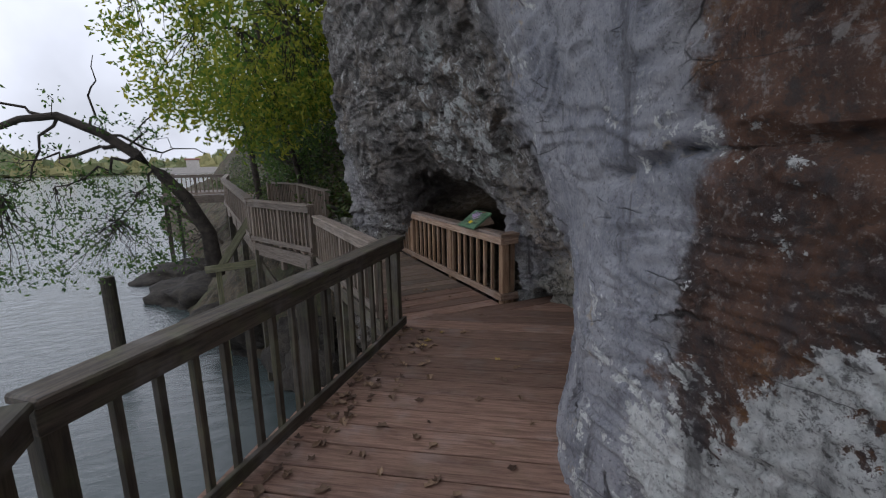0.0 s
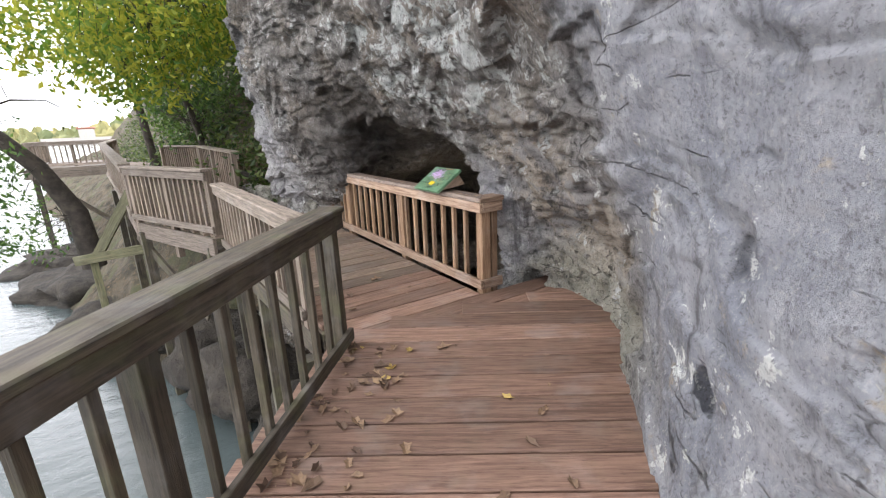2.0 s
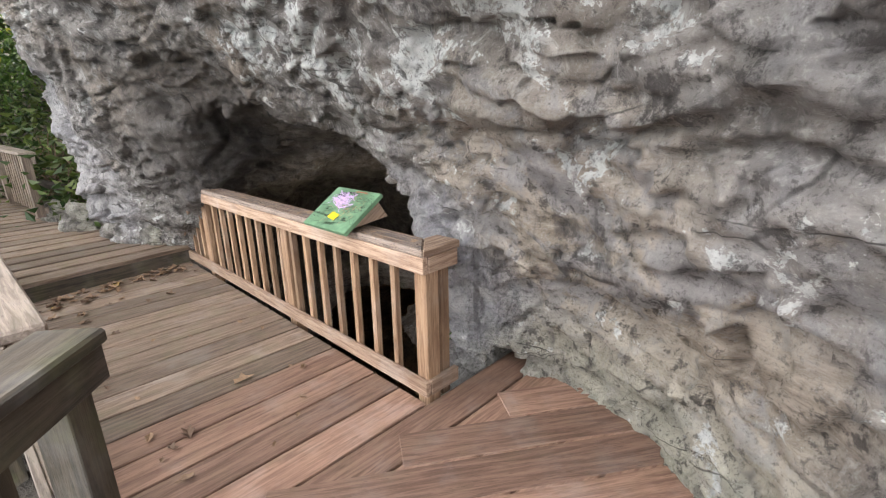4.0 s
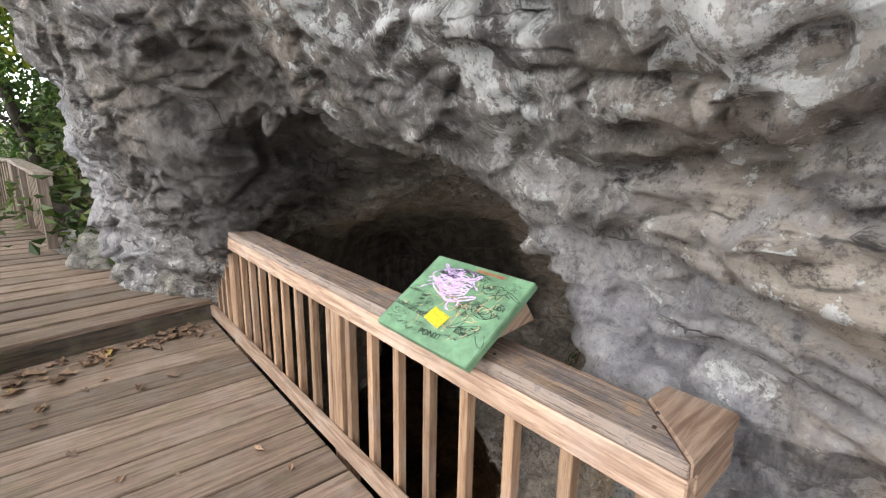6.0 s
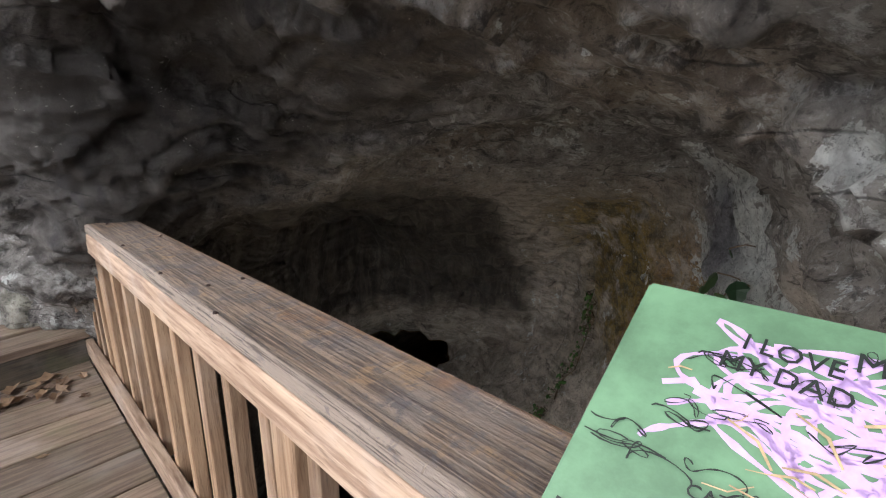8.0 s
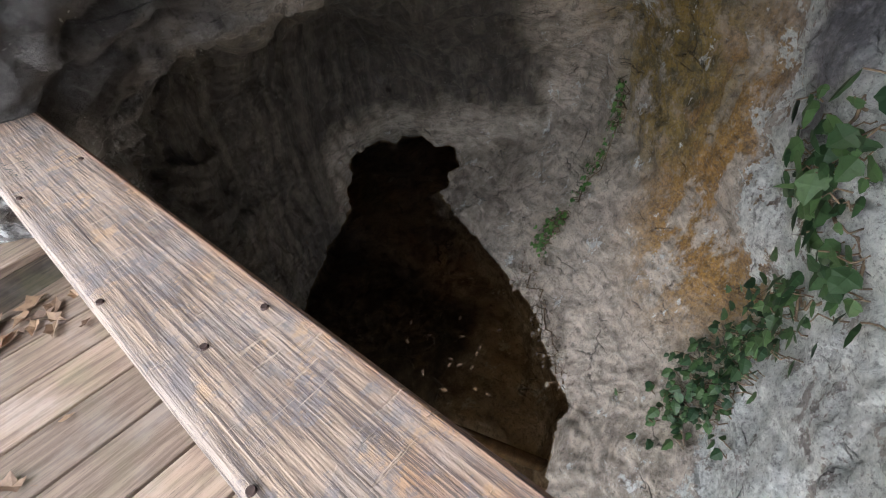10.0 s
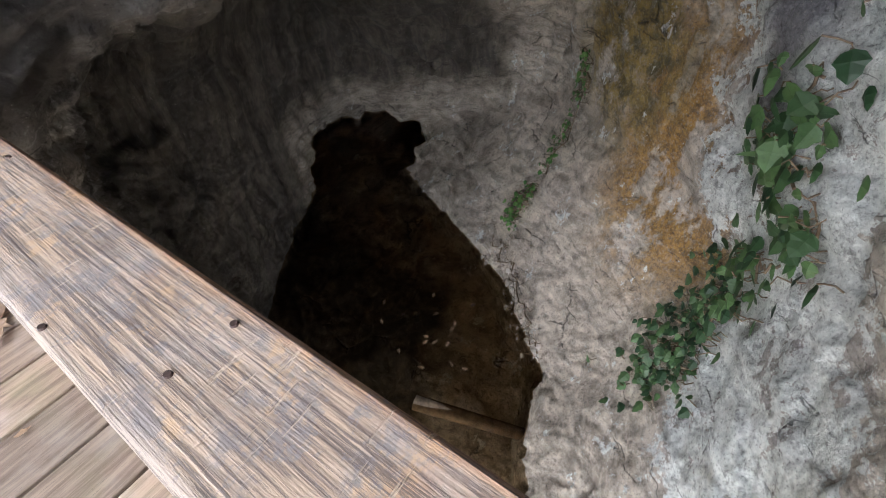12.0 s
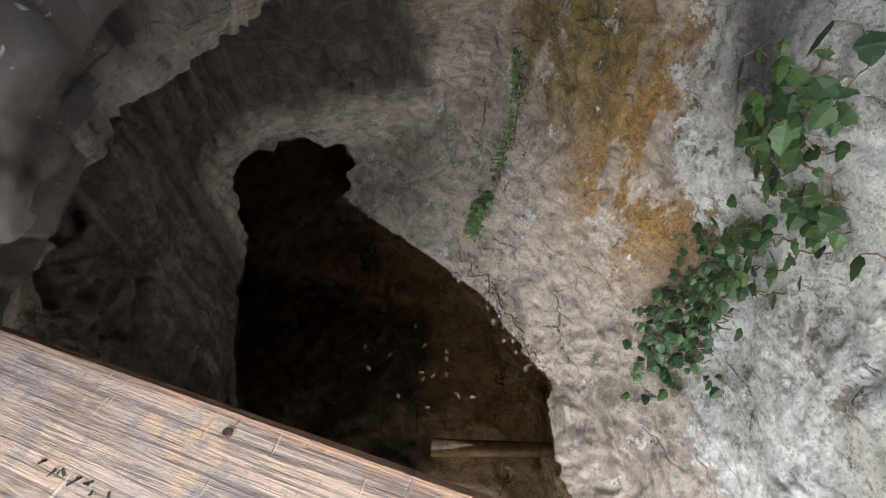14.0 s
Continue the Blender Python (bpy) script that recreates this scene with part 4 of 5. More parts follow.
def info_board():
    """A green board leaning on the cap rail; its plane runs along the rail (own x) and up the slope (own y)."""
    wide, deep = 0.432, 0.325
    board = thing("sign_board", "green painted wooden board covered in graffiti, on the cap rail", "sign")
    board.matrix_world = Matrix.Translation((0.045, 0.737, 0.955)) @ Matrix(((0, 0.828, -0.560, 0), (-1, 0, 0, 0), (0, 0.560, 0.828, 0), (0, 0, 0, 1)))
    bm = bmesh.new()
    bmesh.ops.create_cube(bm, size=1.0)
    for v in bm.verts:
        v.co = Vector((v.co.x * wide, v.co.y * deep, v.co.z * 0.026 - 0.013))
    bmesh.ops.bevel(bm, geom=bm.edges[:], offset=0.003, segments=2, affect="EDGES")
    part("panel", from_bm("panel", bm, green_paint), board, "scuffed green panel")
    for side in (-0.13, 0.13):
        bm = bmesh.new()
        low = [(-0.02, -0.135), (-0.02, 0.15), (0.02, 0.15), (0.02, -0.135)]
        top = [bm.verts.new((x + side, y, -0.028)) for x, y in low]
        down = [bm.verts.new((x + side, y, -0.028 - (0.004 if y < 0 else 0.15))) for x, y in low]
        bm.faces.new(top), bm.faces.new(down[::-1])
        for i in range(4):
            bm.faces.new((top[i], top[i - 1], down[i - 1], down[i]))
        part("wedge", from_bm("wedge", bm, rail_wood), board, "wooden wedge under the panel")
    r = random.Random(5)
    pink = [(loops(r, -0.06, 0.03 + 0.02 * k, 0.13, 0.05, 3.4 + 0.5 * k, 130), 0.0065) for k in range(5)]
    pink += [([(0.01 + 0.02 * math.cos(a / 8), -0.005 + 0.022 * math.sin(a / 8)) for a in range(40)], 0.008), ([(-0.17, 0.06), (-0.15, 0.07), (-0.13, 0.052)], 0.007)]
    pink += [(loops(r, -0.02, 0.03, 0.12, 0.06, 1.8), 0.008)]
    for k, stroke in enumerate(pink):
        part("graffiti", scrawl("pink_stroke", [stroke], pink_paint, 0.0006 + 0.0001 * k), board, "pale violet marker stroke")
    black = [(loops(r, 0.13, 0.085, 0.11, 0.05, 3.0, 110), 0.0026), (loops(r, 0.12, 0.01, 0.10, 0.05, 3.6, 110), 0.0026), (loops(r, 0.06, 0.0, 0.05, 0.06, 3.0), 0.0022), (loops(r, 0.13, -0.07, 0.11, 0.08, 2.3), 0.0024)]
    for k in range(75):
        cx, cy = r.uniform(-0.19, 0.19), r.uniform(-0.14, 0.14)
        black.append((loops(r, cx, cy, r.uniform(0.02, 0.05), r.uniform(0.008, 0.02), r.uniform(1, 2.5), 24), r.uniform(0.0010, 0.0018)))
    for k, stroke in enumerate(black):
        part("graffiti", scrawl("black_stroke", [stroke], black_ink, 0.0014 + 0.00003 * k), board, "black marker stroke")
    scratch = []
    for k in range(110):
        cx, cy, a, ln = r.gauss(0.06, 0.09), r.gauss(-0.01, 0.07), r.uniform(0, 3.14), r.uniform(0.01, 0.045)
        if abs(cx) < 0.19 and abs(cy) < 0.14:
            scratch.append(([(cx, cy), (cx + 0.5 * ln * math.cos(a), cy + 0.5 * ln * math.sin(a)), (cx + ln * math.cos(a + 0.3), min(0.15, cy + ln * math.sin(a + 0.3)))], r.uniform(0.0008, 0.003)))
    tagged(part("scratches", scrawl("scratches", scratch, bare_wood, 0.0028), board, "scratches down to bare wood"), kind="stuff")
    for words, size, wx, wy, spin, ink in (
        ("I LOVE\nMY DAD", 0.022, -0.095, 0.105, -4, black_ink), ("MRISH", 0.024, -0.025, 0.125, 0, black_ink),
        ("DON'T GET TRICKED", 0.021, -0.105, -0.075, -3, black_ink), ("PONY!", 0.030, 0.025, -0.125, 6, black_ink),
        ("LEVI", 0.022, 0.175, 0.035, 2, black_ink), ("MIKE\nADEN", 0.016, 0.115, -0.075, 4, black_ink), ("MISON+DYLAN", 0.017, 0.055, 0.142, 0, red_ink), ("CAT\nSAM", 0.014, -0.115, -0.02, 5, black_ink),
    ):
        part("writing", text_mesh(words, size, ink, spin), board, at=Matrix.Translation((wx, wy, 0.0034)))
    stick = part("sticker", mesh_from("sticker", [(-0.042, -0.087, 0.0044), (0.042, -0.087, 0.0044), (0.042, -0.037, 0.0044), (-0.042, -0.037, 0.0044)], [(0, 1, 2, 3)], yellow_paint), board, "yellow sticker with a black border")
    stick.matrix_local = Matrix.Translation((0.012, -0.006, 0)) @ pose(0, 0, 0, 0, 0, -10)
    edge = [([(-0.039, -0.040), (0.039, -0.040)], 0.0018), ([(-0.039, -0.084), (0.039, -0.084)], 0.0018), ([(-0.039, -0.084), (-0.039, -0.040)], 0.0018), ([(0.039, -0.084), (0.039, -0.040)], 0.0018)]
    edge += [([(x, -0.060 + (0.008 if i % 2 else -0.002)), (x + 0.007, -0.052 - (0.006 if i % 2 else 0))], 0.0022) for i, x in enumerate((-0.032, -0.023, -0.014, -0.005, 0.004, 0.013, 0.022))]
    edge += [([(0.004 + 0.009 * i, -0.076), (0.009 + 0.009 * i, -0.068)], 0.0022) for i in range(3)]
    part("border", scrawl("border", edge, black_ink, 0.0050), stick)
    return board


info_board()

# ---- decks ----
deck = thing("boardwalk", "brown wooden boardwalk of wide planks", "boardwalk", kind="structure")
D, N = Vector((0.662, 0.75, 0)), Vector((0.75, -0.662, 0))
s = -7.4
while s < 0.42:
    # the boards of the first stretch end along the line where the boardwalk bends
    slant = 0.12
    m0 = -1.0
    if s > -0.9:
        m0 = max(-1.0, (s + 0.06 - 0.54 * 0.936 + 0.693 + slant) / (0.54 - slant))
    if m0 < 0.45:
        a, b = N * m0 + D * (s + slant * (m0 + 1.0)), N * 1.6 + D * (s + slant * 2.6)
        beam("plank", deck, Vector((a.x, a.y, -0.02)), Vector((b.x, b.y, -0.02)), 0.2105, 0.04, deck_wood)
    s += 0.225
y = -1.0
row = 0
while y < 3.75:
    x0 = -1.36 - 0.05 * y if y > 0.25 else -1.22 + max(0.0, -0.35 - y) * 1.2
    x1 = 0.006 if y > 0.1 else 0.95
    beam("plank", deck, (x0 + 0.012 * math.sin(row * 3.3), y, -0.0245), (x1, y, -0.0245), 0.2105, 0.04, deck_wood if y < 1.0 else deck_grey)
    y += 0.225
    row += 1
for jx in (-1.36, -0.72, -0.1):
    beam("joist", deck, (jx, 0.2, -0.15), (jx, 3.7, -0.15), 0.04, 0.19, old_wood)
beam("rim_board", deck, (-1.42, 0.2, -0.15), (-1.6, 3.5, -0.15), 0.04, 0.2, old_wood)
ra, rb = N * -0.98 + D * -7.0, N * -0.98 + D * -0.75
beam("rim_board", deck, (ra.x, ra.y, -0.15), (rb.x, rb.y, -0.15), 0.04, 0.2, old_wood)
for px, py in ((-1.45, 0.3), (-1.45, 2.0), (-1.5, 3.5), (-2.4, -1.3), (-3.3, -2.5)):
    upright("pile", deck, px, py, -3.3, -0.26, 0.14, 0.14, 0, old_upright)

upper = thing("upper_boardwalk", "grey-brown raised wooden boardwalk", "boardwalk", kind="structure")
y = 3.80
row = 0
while y < 20:
    t = (y - 3.8) / 16
    x0 = float(np.interp(y, [3.8, 5.5, 12.5, 20], [-1.72, -2.5, -3.1, -3.1]))
    x1 = float(np.interp(y, [3.8, 4.4, 5.5, 8.2, 10.5, 20], [0.15, -0.1, -0.35, -1.2, -1.9, -2.0]))
    z = 0.148 + 0.23 * min(1, t * 3.2)
    tilt = 0.30 * (1 - min(1, (y - 3.8) / 4))
    beam("plank", upper, (x0, y - tilt * 0.9, z), (x1, y + tilt * 0.1, z), 0.216, 0.04, deck_grey)
    y += 0.225
    row += 1
beam("riser", upper, (-1.70, 3.43, 0.055), (0.12, 3.75, 0.055), 0.04, 0.145, old_wood, "dark riser of the step")
beam("rim_board", upper, (-1.72, 3.4, 0.02), (-2.58, 5.6, 0.02), 0.045, 0.24, grey_wood)
beam("rim_board", upper, (-2.58, 5.6, 0.02), (-3.16, 12.5, 0.2), 0.045, 0.24, grey_wood)
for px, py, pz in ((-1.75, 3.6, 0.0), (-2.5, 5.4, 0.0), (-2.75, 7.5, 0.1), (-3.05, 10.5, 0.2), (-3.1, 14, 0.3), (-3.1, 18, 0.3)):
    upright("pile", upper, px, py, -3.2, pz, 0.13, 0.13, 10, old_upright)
beam("brace", upper, (-3.3, 6.6, -0.55), (-2.6, 6.2, 0.55), 0.05, 0.16, moss_wood, "mossy diagonal brace")
beam("brace", upper, (-3.6, 6.55, -0.55), (-2.5, 6.3, -0.45), 0.05, 0.16, moss_wood, "mossy cross beam")
beam("brace", upper, (-2.6, 5.7, -0.1), (-1.9, 4.2, -1.2), 0.05, 0.14, old_wood)
upright("pile", upper, -3.35, 6.6, -3.2, -0.5, 0.11, 0.11, 8, moss_upright)

platform = thing("platform", "grey wooden viewing platform on piles over the water", "platform")
beam("platform_deck", platform, (-4.5, 18.6, 0.38), (-4.5, 23.6, 0.38), 2.9, 0.08, grey_wood)
beam("rim_board", platform, (-6.0, 18.58, 0.22), (-3.1, 18.58, 0.22), 0.05, 0.3, grey_wood)
for px, py in ((-5.8, 19.0), (-3.3, 19.0), (-5.8, 23.2)):
    upright("pile", platform, px, py, -3.2, 0.34, 0.16, 0.16, 0, old_upright)
beam("brace", platform, (-5.8, 19.0, 0.2), (-3.4, 19.0, -2.2), 0.06, 0.16, old_wood)


def piling():
    bm = bmesh.new()
    bmesh.ops.create_cone(bm, cap_ends=True, segments=16, radius1=0.17, radius2=0.155, depth=3.0)
    bmesh.ops.bevel(bm, geom=[e for e in bm.edges if e.calc_length() < 0.2], offset=0.02, segments=2, affect="EDGES")
    return from_bm("piling", bm, old_upright)


pile = thing("piling", "dark wooden mooring pile standing in the river", "post", data=piling())
pile.location = (-5.86, 8.47, -2.35)

# ---- shore, bank and far side ----


def smooth_step(v):
    v = np.clip(v, 0, 1)
    return v * v * (3 - 2 * v)


def bank_height(x, y):
    """Foot of the slope beside the boardwalk, steep above it, falling to the water below it."""
    edge = np.interp(y, [4, 5.2, 6, 8.2, 10.5, 20, 60], [0.9, -0.1, -0.75, -1.15, -1.8, -2.0, -6.0])
    shore = np.interp(y, [4, 5.5, 6.8, 9, 11, 14, 18, 24, 60], [-1.9, -2.2, -2.9, -4.3, -4.6, -5.2, -4.6, -6.0, -14.0])
    up = 0.12 + 1.25 * (x - edge)
    down = 0.05 + (x - edge) * 3.1 / np.maximum(edge - shore, 0.6)
    return np.where(x > edge, np.minimum(up, 9 + 0.2 * x), np.maximum(down, -3.8))


def bank_mesh():
    nx, ny = 170, 200
    xs = np.linspace(-9, 12, nx)
    ys = 4.4 + 56 * np.linspace(0, 1, ny) ** 1.9
    gx2, gy2 = np.meshgrid(xs, ys, indexing="ij")
    h = bank_height(gx2, gy2)
    wob = np.array([[noise.fractal(Vector((a * 0.9, b * 0.9, 0.3)), 0.9, 2.1, 5) for b in ys] for a in xs])
    near = np.abs(gx2 - np.interp(gy2, [4, 6, 8, 20], [-0.8, -1.5, -2, -2.6]))
    h = h + wob * 0.30 * smooth_step((near - 0.6) / 1.0) - 0.12 * (near < 0.9)
    verts = np.stack([gx2, gy2, h], -1).reshape(-1, 3)
    i, j = np.meshgrid(np.arange(nx - 1), np.arange(ny - 1), indexing="ij")
    k = (i * ny + j).ravel()
    return verts, np.stack([k, k + ny, k + ny + 1, k + 1], 1)


bank_verts, bank_quads = bank_mesh()
bank = thing("ground", "steep earth and stone bank littered with dead leaves", "bank", kind="structure", data=array_mesh("bank", bank_verts, bank_quads, earth))


def boulder(seed, size, stretch, material):
    bm = bmesh.new()
    bmesh.ops.create_icosphere(bm, subdivisions=4, radius=1.0)
    for v in bm.verts:
        q = v.co * 1.3 + Vector((seed * 7.1, 0, 0))
        f = 1 + 0.34 * noise.fractal(q, 0.9, 2.2, 5) - 0.12 * abs(noise.noise(q * 2.2))
        v.co = Vector((v.co.x * stretch[0], v.co.y * stretch[1], v.co.z * stretch[2])) * f * size
    return from_bm("boulder", bm, material, True)


for i, (bx, by, bz, size, stretch, spin) in enumerate((
    (-4.3, 13.5, -2.8, 1.2, (1.3, 1.6, 0.55), 20), (-3.3, 9.6, -2.75, 1.0, (1.5, 1.3, 0.6), 40), (-2.6, 7.6, -2.5, 0.9, (1.2, 1.2, 0.8), 10),
    (-1.8, 5.4, -2.3, 0.8, (1.0, 1.3, 1.0), 0), (-1.5, 3.9, -2.2, 0.7, (1.0, 1.2, 0.9), 60), (-1.15, 2.4, -2.4, 0.6, (1.0, 1.2, 0.9), 15), (-5.0, 17.0, -2.8, 1.2, (1.3, 1.8, 0.5), 75),
    (-0.62, 5.35, 0.30, 0.24, (0.9, 1.0, 1.0), 30), (-0.33, 4.55, 0.26, 0.22, (0.9, 1.0, 1.1), 80), (-0.72, 6.0, 0.3, 0.26, (0.8, 1.1, 1.0), 50), (-0.15, 4.1, 0.24, 0.17, (0.9, 1.1, 1.1), 5),
)):
    b = thing("boulder", "rough grey stone at the foot of the cliff" if bz > 0 else "dark brown shore boulder half in the water", "rock", "shore boulders", data=boulder(i + 1, size, stretch, rock if bz > 0 else shore_stone))
    b.matrix_world = pose(bx, by, bz, 0, 0, spin)


def far_bank():
    """The wooded far shore, as rows of rounded tree clumps."""
    r = random.Random(11)
    verts, faces = [], []
    for k in range(420):
        ang = r.uniform(-1.25, 0.35)
        dist = r.uniform(390, 470)
        cx, cy = dist * math.sin(ang), dist * math.cos(ang)
        hgt, wid = r.uniform(9, 23) * (0.75 + 0.25 * math.sin(ang * 9)), r.uniform(7, 14)
        base = len(verts)
        for a in range(5):
            for b in range(9):
                th, ph = a / 4 * 1.5, b / 9 * 6.283
                f = 1 + 0.35 * r.uniform(-1, 1)
                verts.append((cx + wid * f * math.cos(th) * math.cos(ph) * 0.6, cy + wid * f * math.cos(th) * math.sin(ph) * 0.6, WATER + hgt * f * (0.12 + 0.88 * math.sin(th))))
        for a in range(4):
            for b in range(9):
                faces.append((base + a * 9 + b, base + a * 9 + (b + 1) % 9, base + (a + 1) * 9 + (b + 1) % 9, base + (a + 1) * 9 + b))
    return mesh_from("far_woods", verts, faces, far_leaf)


thing("far_woods", "hazy autumn woods on the far shore of the river", "woods", kind="stuff", data=far_bank())
shore = thing("far_ground", "low far shore of the river", "shore", kind="structure", data=mesh_from("far_ground", [(-900, 390, 0.4), (900, 390, 0.4), (900, 1400, 6), (-900, 1400, 6), (-900, 388, -1), (900, 388, -1)], [(0, 1, 2, 3), (4, 5, 1, 0)], far_leaf))
shore.location = (0, 0, WATER)
quay = thing("quay", "long low pale quay wall on the far shore", "wall")
beam("wall", quay, (-55, 372, WATER + 1.6), (0, 372, WATER + 1.6), 3, 5.0, far_stone)
hut = thing("far_house", "small pale house behind the far quay", "house")
beam("wall", hut, (-36, 380, WATER + 6.2), (-28, 380, WATER + 6.2), 8, 6, far_stone)
beam("roof", hut, (-37, 380, WATER + 9.8), (-27, 380, WATER + 9.8), 9, 1.6, far_roof, bevel=0.7)

# ---- trees and plants ----


def tube(verts, faces, path, radii, sides=8):
    base = len(verts)
    for i, q in enumerate(path):
        a, b = Vector(path[max(i - 1, 0)]), Vector(path[min(i + 1, len(path) - 1)])
        d = (b - a).normalized()
        u = d.orthogonal().normalized()
        v = d.cross(u)
        for k in range(sides):
            ph = 6.283 * k / sides
            verts.append(tuple(Vector(q) + (u * math.cos(ph) + v * math.sin(ph)) * radii[i]))
    for i in range(len(path) - 1):
        for k in range(sides):
            faces.append((base + i * sides + k, base + i * sides + (k + 1) % sides, base + (i + 1) * sides + (k + 1) % sides, base + (i + 1) * sides + k))


def wander(r, a, b, steps, amount):
    a, b = Vector(a), Vector(b)
    out = []
    for i in range(steps + 1):
        f = i / steps
        jig = Vector((r.uniform(-1, 1), r.uniform(-1, 1), r.uniform(-1, 1))) * amount * math.sin(3.14 * f)
        out.append(a.lerp(b, f) + jig)
    return out


def leaf_cloud(r, spots, per, spread, size, droop=0.5):
    """Sprays of small pointed leaves round the given twigs' ends."""
    verts, faces = [], []
    for c in spots:
        c = Vector(c)
        for _ in range(per):
            q = c + Vector((r.gauss(0, spread), r.gauss(0, spread), r.gauss(0, spread * 0.75)))
            d = Vector((r.uniform(-1, 1), r.uniform(-1, 1), r.uniform(-0.6, 0.5) - droop)).normalized()
            w = d.cross(Vector((r.uniform(-1, 1), r.uniform(-1, 1), r.uniform(0.2, 1)))).normalized()
            up = d.cross(w) * 0.2
            ln = size * r.uniform(0.6, 1.35)
            k = len(verts)
            verts += [tuple(q), tuple(q + d * ln * 0.5 + w * ln * 0.24 + up * ln), tuple(q + d * ln), tuple(q + d * ln * 0.5 - w * ln * 0.24 + up * ln)]
            faces.append((k, k + 1, k + 2, k + 3))
    return verts, faces


def tree(name, label, trunk_path, trunk_radii, limbs, crown_spots, leaf, per, spread, size, seed, bark, twig=0.012):
    """limbs: (start, end, thickness); each crown spot hangs on a twig from the nearest limb's point."""
    r = random.Random(seed)
    t = thing(name, label, "tree")
    verts, faces = [], []
    tube(verts, faces, trunk_path, trunk_radii, 10)
    part("trunk", mesh_from("trunk", verts, faces, bark, True), t)
    points = list(trunk_path)
    for a, b, thick in limbs:
        verts, faces = [], []
        path = wander(r, a, b, 7, 0.10 * (Vector(b) - Vector(a)).length)
        tube(verts, faces, path, [thick * (1 - 0.75 * i / 7) for i in range(8)], 7)
        part("limb", mesh_from("limb", verts, faces, bark, True), t)
        points += path[2:]
    verts, faces = [], []
    for c in crown_spots:
        near = min(points, key=lambda q: (Vector(q) - Vector(c)).length)
        tube(verts, faces, wander(r, near, c, 5, 0.12), [twig * (1 - 0.13 * i) for i in range(6)], 4)
    tagged(part("twigs", mesh_from("twigs", verts, faces, bark), t), kind="stuff")
    v, f = leaf_cloud(r, crown_spots, per, spread, size)
    part("crown", mesh_from("crown", v, f, leaf), t)
    return t


def crown_points(r, centre, radii, count, hollow=0.35):
    out = []
    while len(out) < count:
        q = Vector((r.uniform(-1, 1), r.uniform(-1, 1), r.uniform(-1, 1)))
        if hollow < q.length < 1 and noise.noise(q * 2.3 + Vector(centre)) > -0.22:
            out.append(tuple(Vector(centre) + Vector((q.x * radii[0], q.y * radii[1], q.z * radii[2]))))
    return out


r = random.Random(3)
lean = [(-3.45, 7.5, -0.9), (-3.5, 7.5, 0.13), (-3.87, 7.5, 1.0), (-4.3, 7.5, 1.55), (-4.7, 7.5, 1.98), (-5.29, 7.5, 2.45), (-6.0, 7.5, 2.8), (-6.6, 7.5, 2.72), (-7.2, 7.5, 2.45)]
lean_limbs = [((-5.0, 7.5, 2.2), (-6.6, 7.3, 1.9), 0.05), ((-4.7, 7.5, 2.0), (-6.3, 7.7, 1.35), 0.045), ((-4.9, 7.5, 2.1), (-4.0, 7.2, 3.3), 0.03), ((-5.5, 7.5, 2.5), (-5.2, 7.4, 4.0), 0.03), ((-6.2, 7.5, 2.8), (-7.6, 7.6, 3.6), 0.035),
              ((-5.2, 7.5, 2.4), (-3.4, 7.9, 2.0), 0.035), ((-6.0, 7.5, 2.75), (-7.0, 7.2, 1.2), 0.035), ((-4.4, 7.5, 1.7), (-5.2, 7.3, 0.6), 0.03)]
spots = []
for k in range(190):
    sx = r.uniform(-8.2, -3.9)
    spots.append((sx, 7.5 + r.uniform(-0.9, 0.9), r.uniform(-0.6, 1.7) if r.random() < 0.8 else r.uniform(1.8, 3.4)))
tree("tree", "dark leaning tree with sparse small green leaves over the river", lean, [0.2, 0.17, 0.14, 0.125, 0.115, 0.10, 0.085, 0.07, 0.055], lean_limbs, spots, leaf_green, 19, 0.16, 0.10, 4, bark_dark)

canopy = crown_points(r, (-2.2, 7.0, 4.5), (2.6, 2.2, 2.5), 250) + crown_points(r, (-1.5, 6.3, 4.2), (1.6, 1.5, 1.8), 60)
tree("tree", "tree with drooping yellow-green autumn leaves above the boardwalk", [(1.4, 8.6, 1.5), (0.9, 8.2, 3.2), (0.2, 7.8, 4.8), (-0.8, 7.4, 6.0), (-2.0, 7.0, 6.6)], [0.17, 0.15, 0.13, 0.10, 0.07],
     [((0.2, 7.8, 4.8), (-3.2, 6.4, 4.6), 0.07), ((-0.8, 7.4, 6.0), (-4.4, 7.4, 5.4), 0.06), ((0.0, 7.7, 5.0), (-2.4, 8.3, 3.4), 0.05), ((-0.4, 7.5, 5.5), (-1.6, 5.6, 4.6), 0.05)], canopy, leaf_yellow, 42, 0.23, 0.135, 8, bark_dark)
tree("tree", "slender tree with green leaves on the bank", [(-0.9, 9.3, 0.1), (-1.15, 9.3, 1.6), (-1.5, 9.2, 3.2), (-1.9, 9.2, 5.4)], [0.09, 0.08, 0.07, 0.05],
     [((-1.4, 9.2, 3.0), (-0.4, 8.6, 4.2), 0.035), ((-1.6, 9.2, 3.8), (-2.8, 9.4, 4.6), 0.035)], crown_points(r, (-1.3, 9.6, 3.4), (1.4, 1.5, 2.2), 120), leaf_green, 40, 0.22, 0.12, 9, bark_dark)
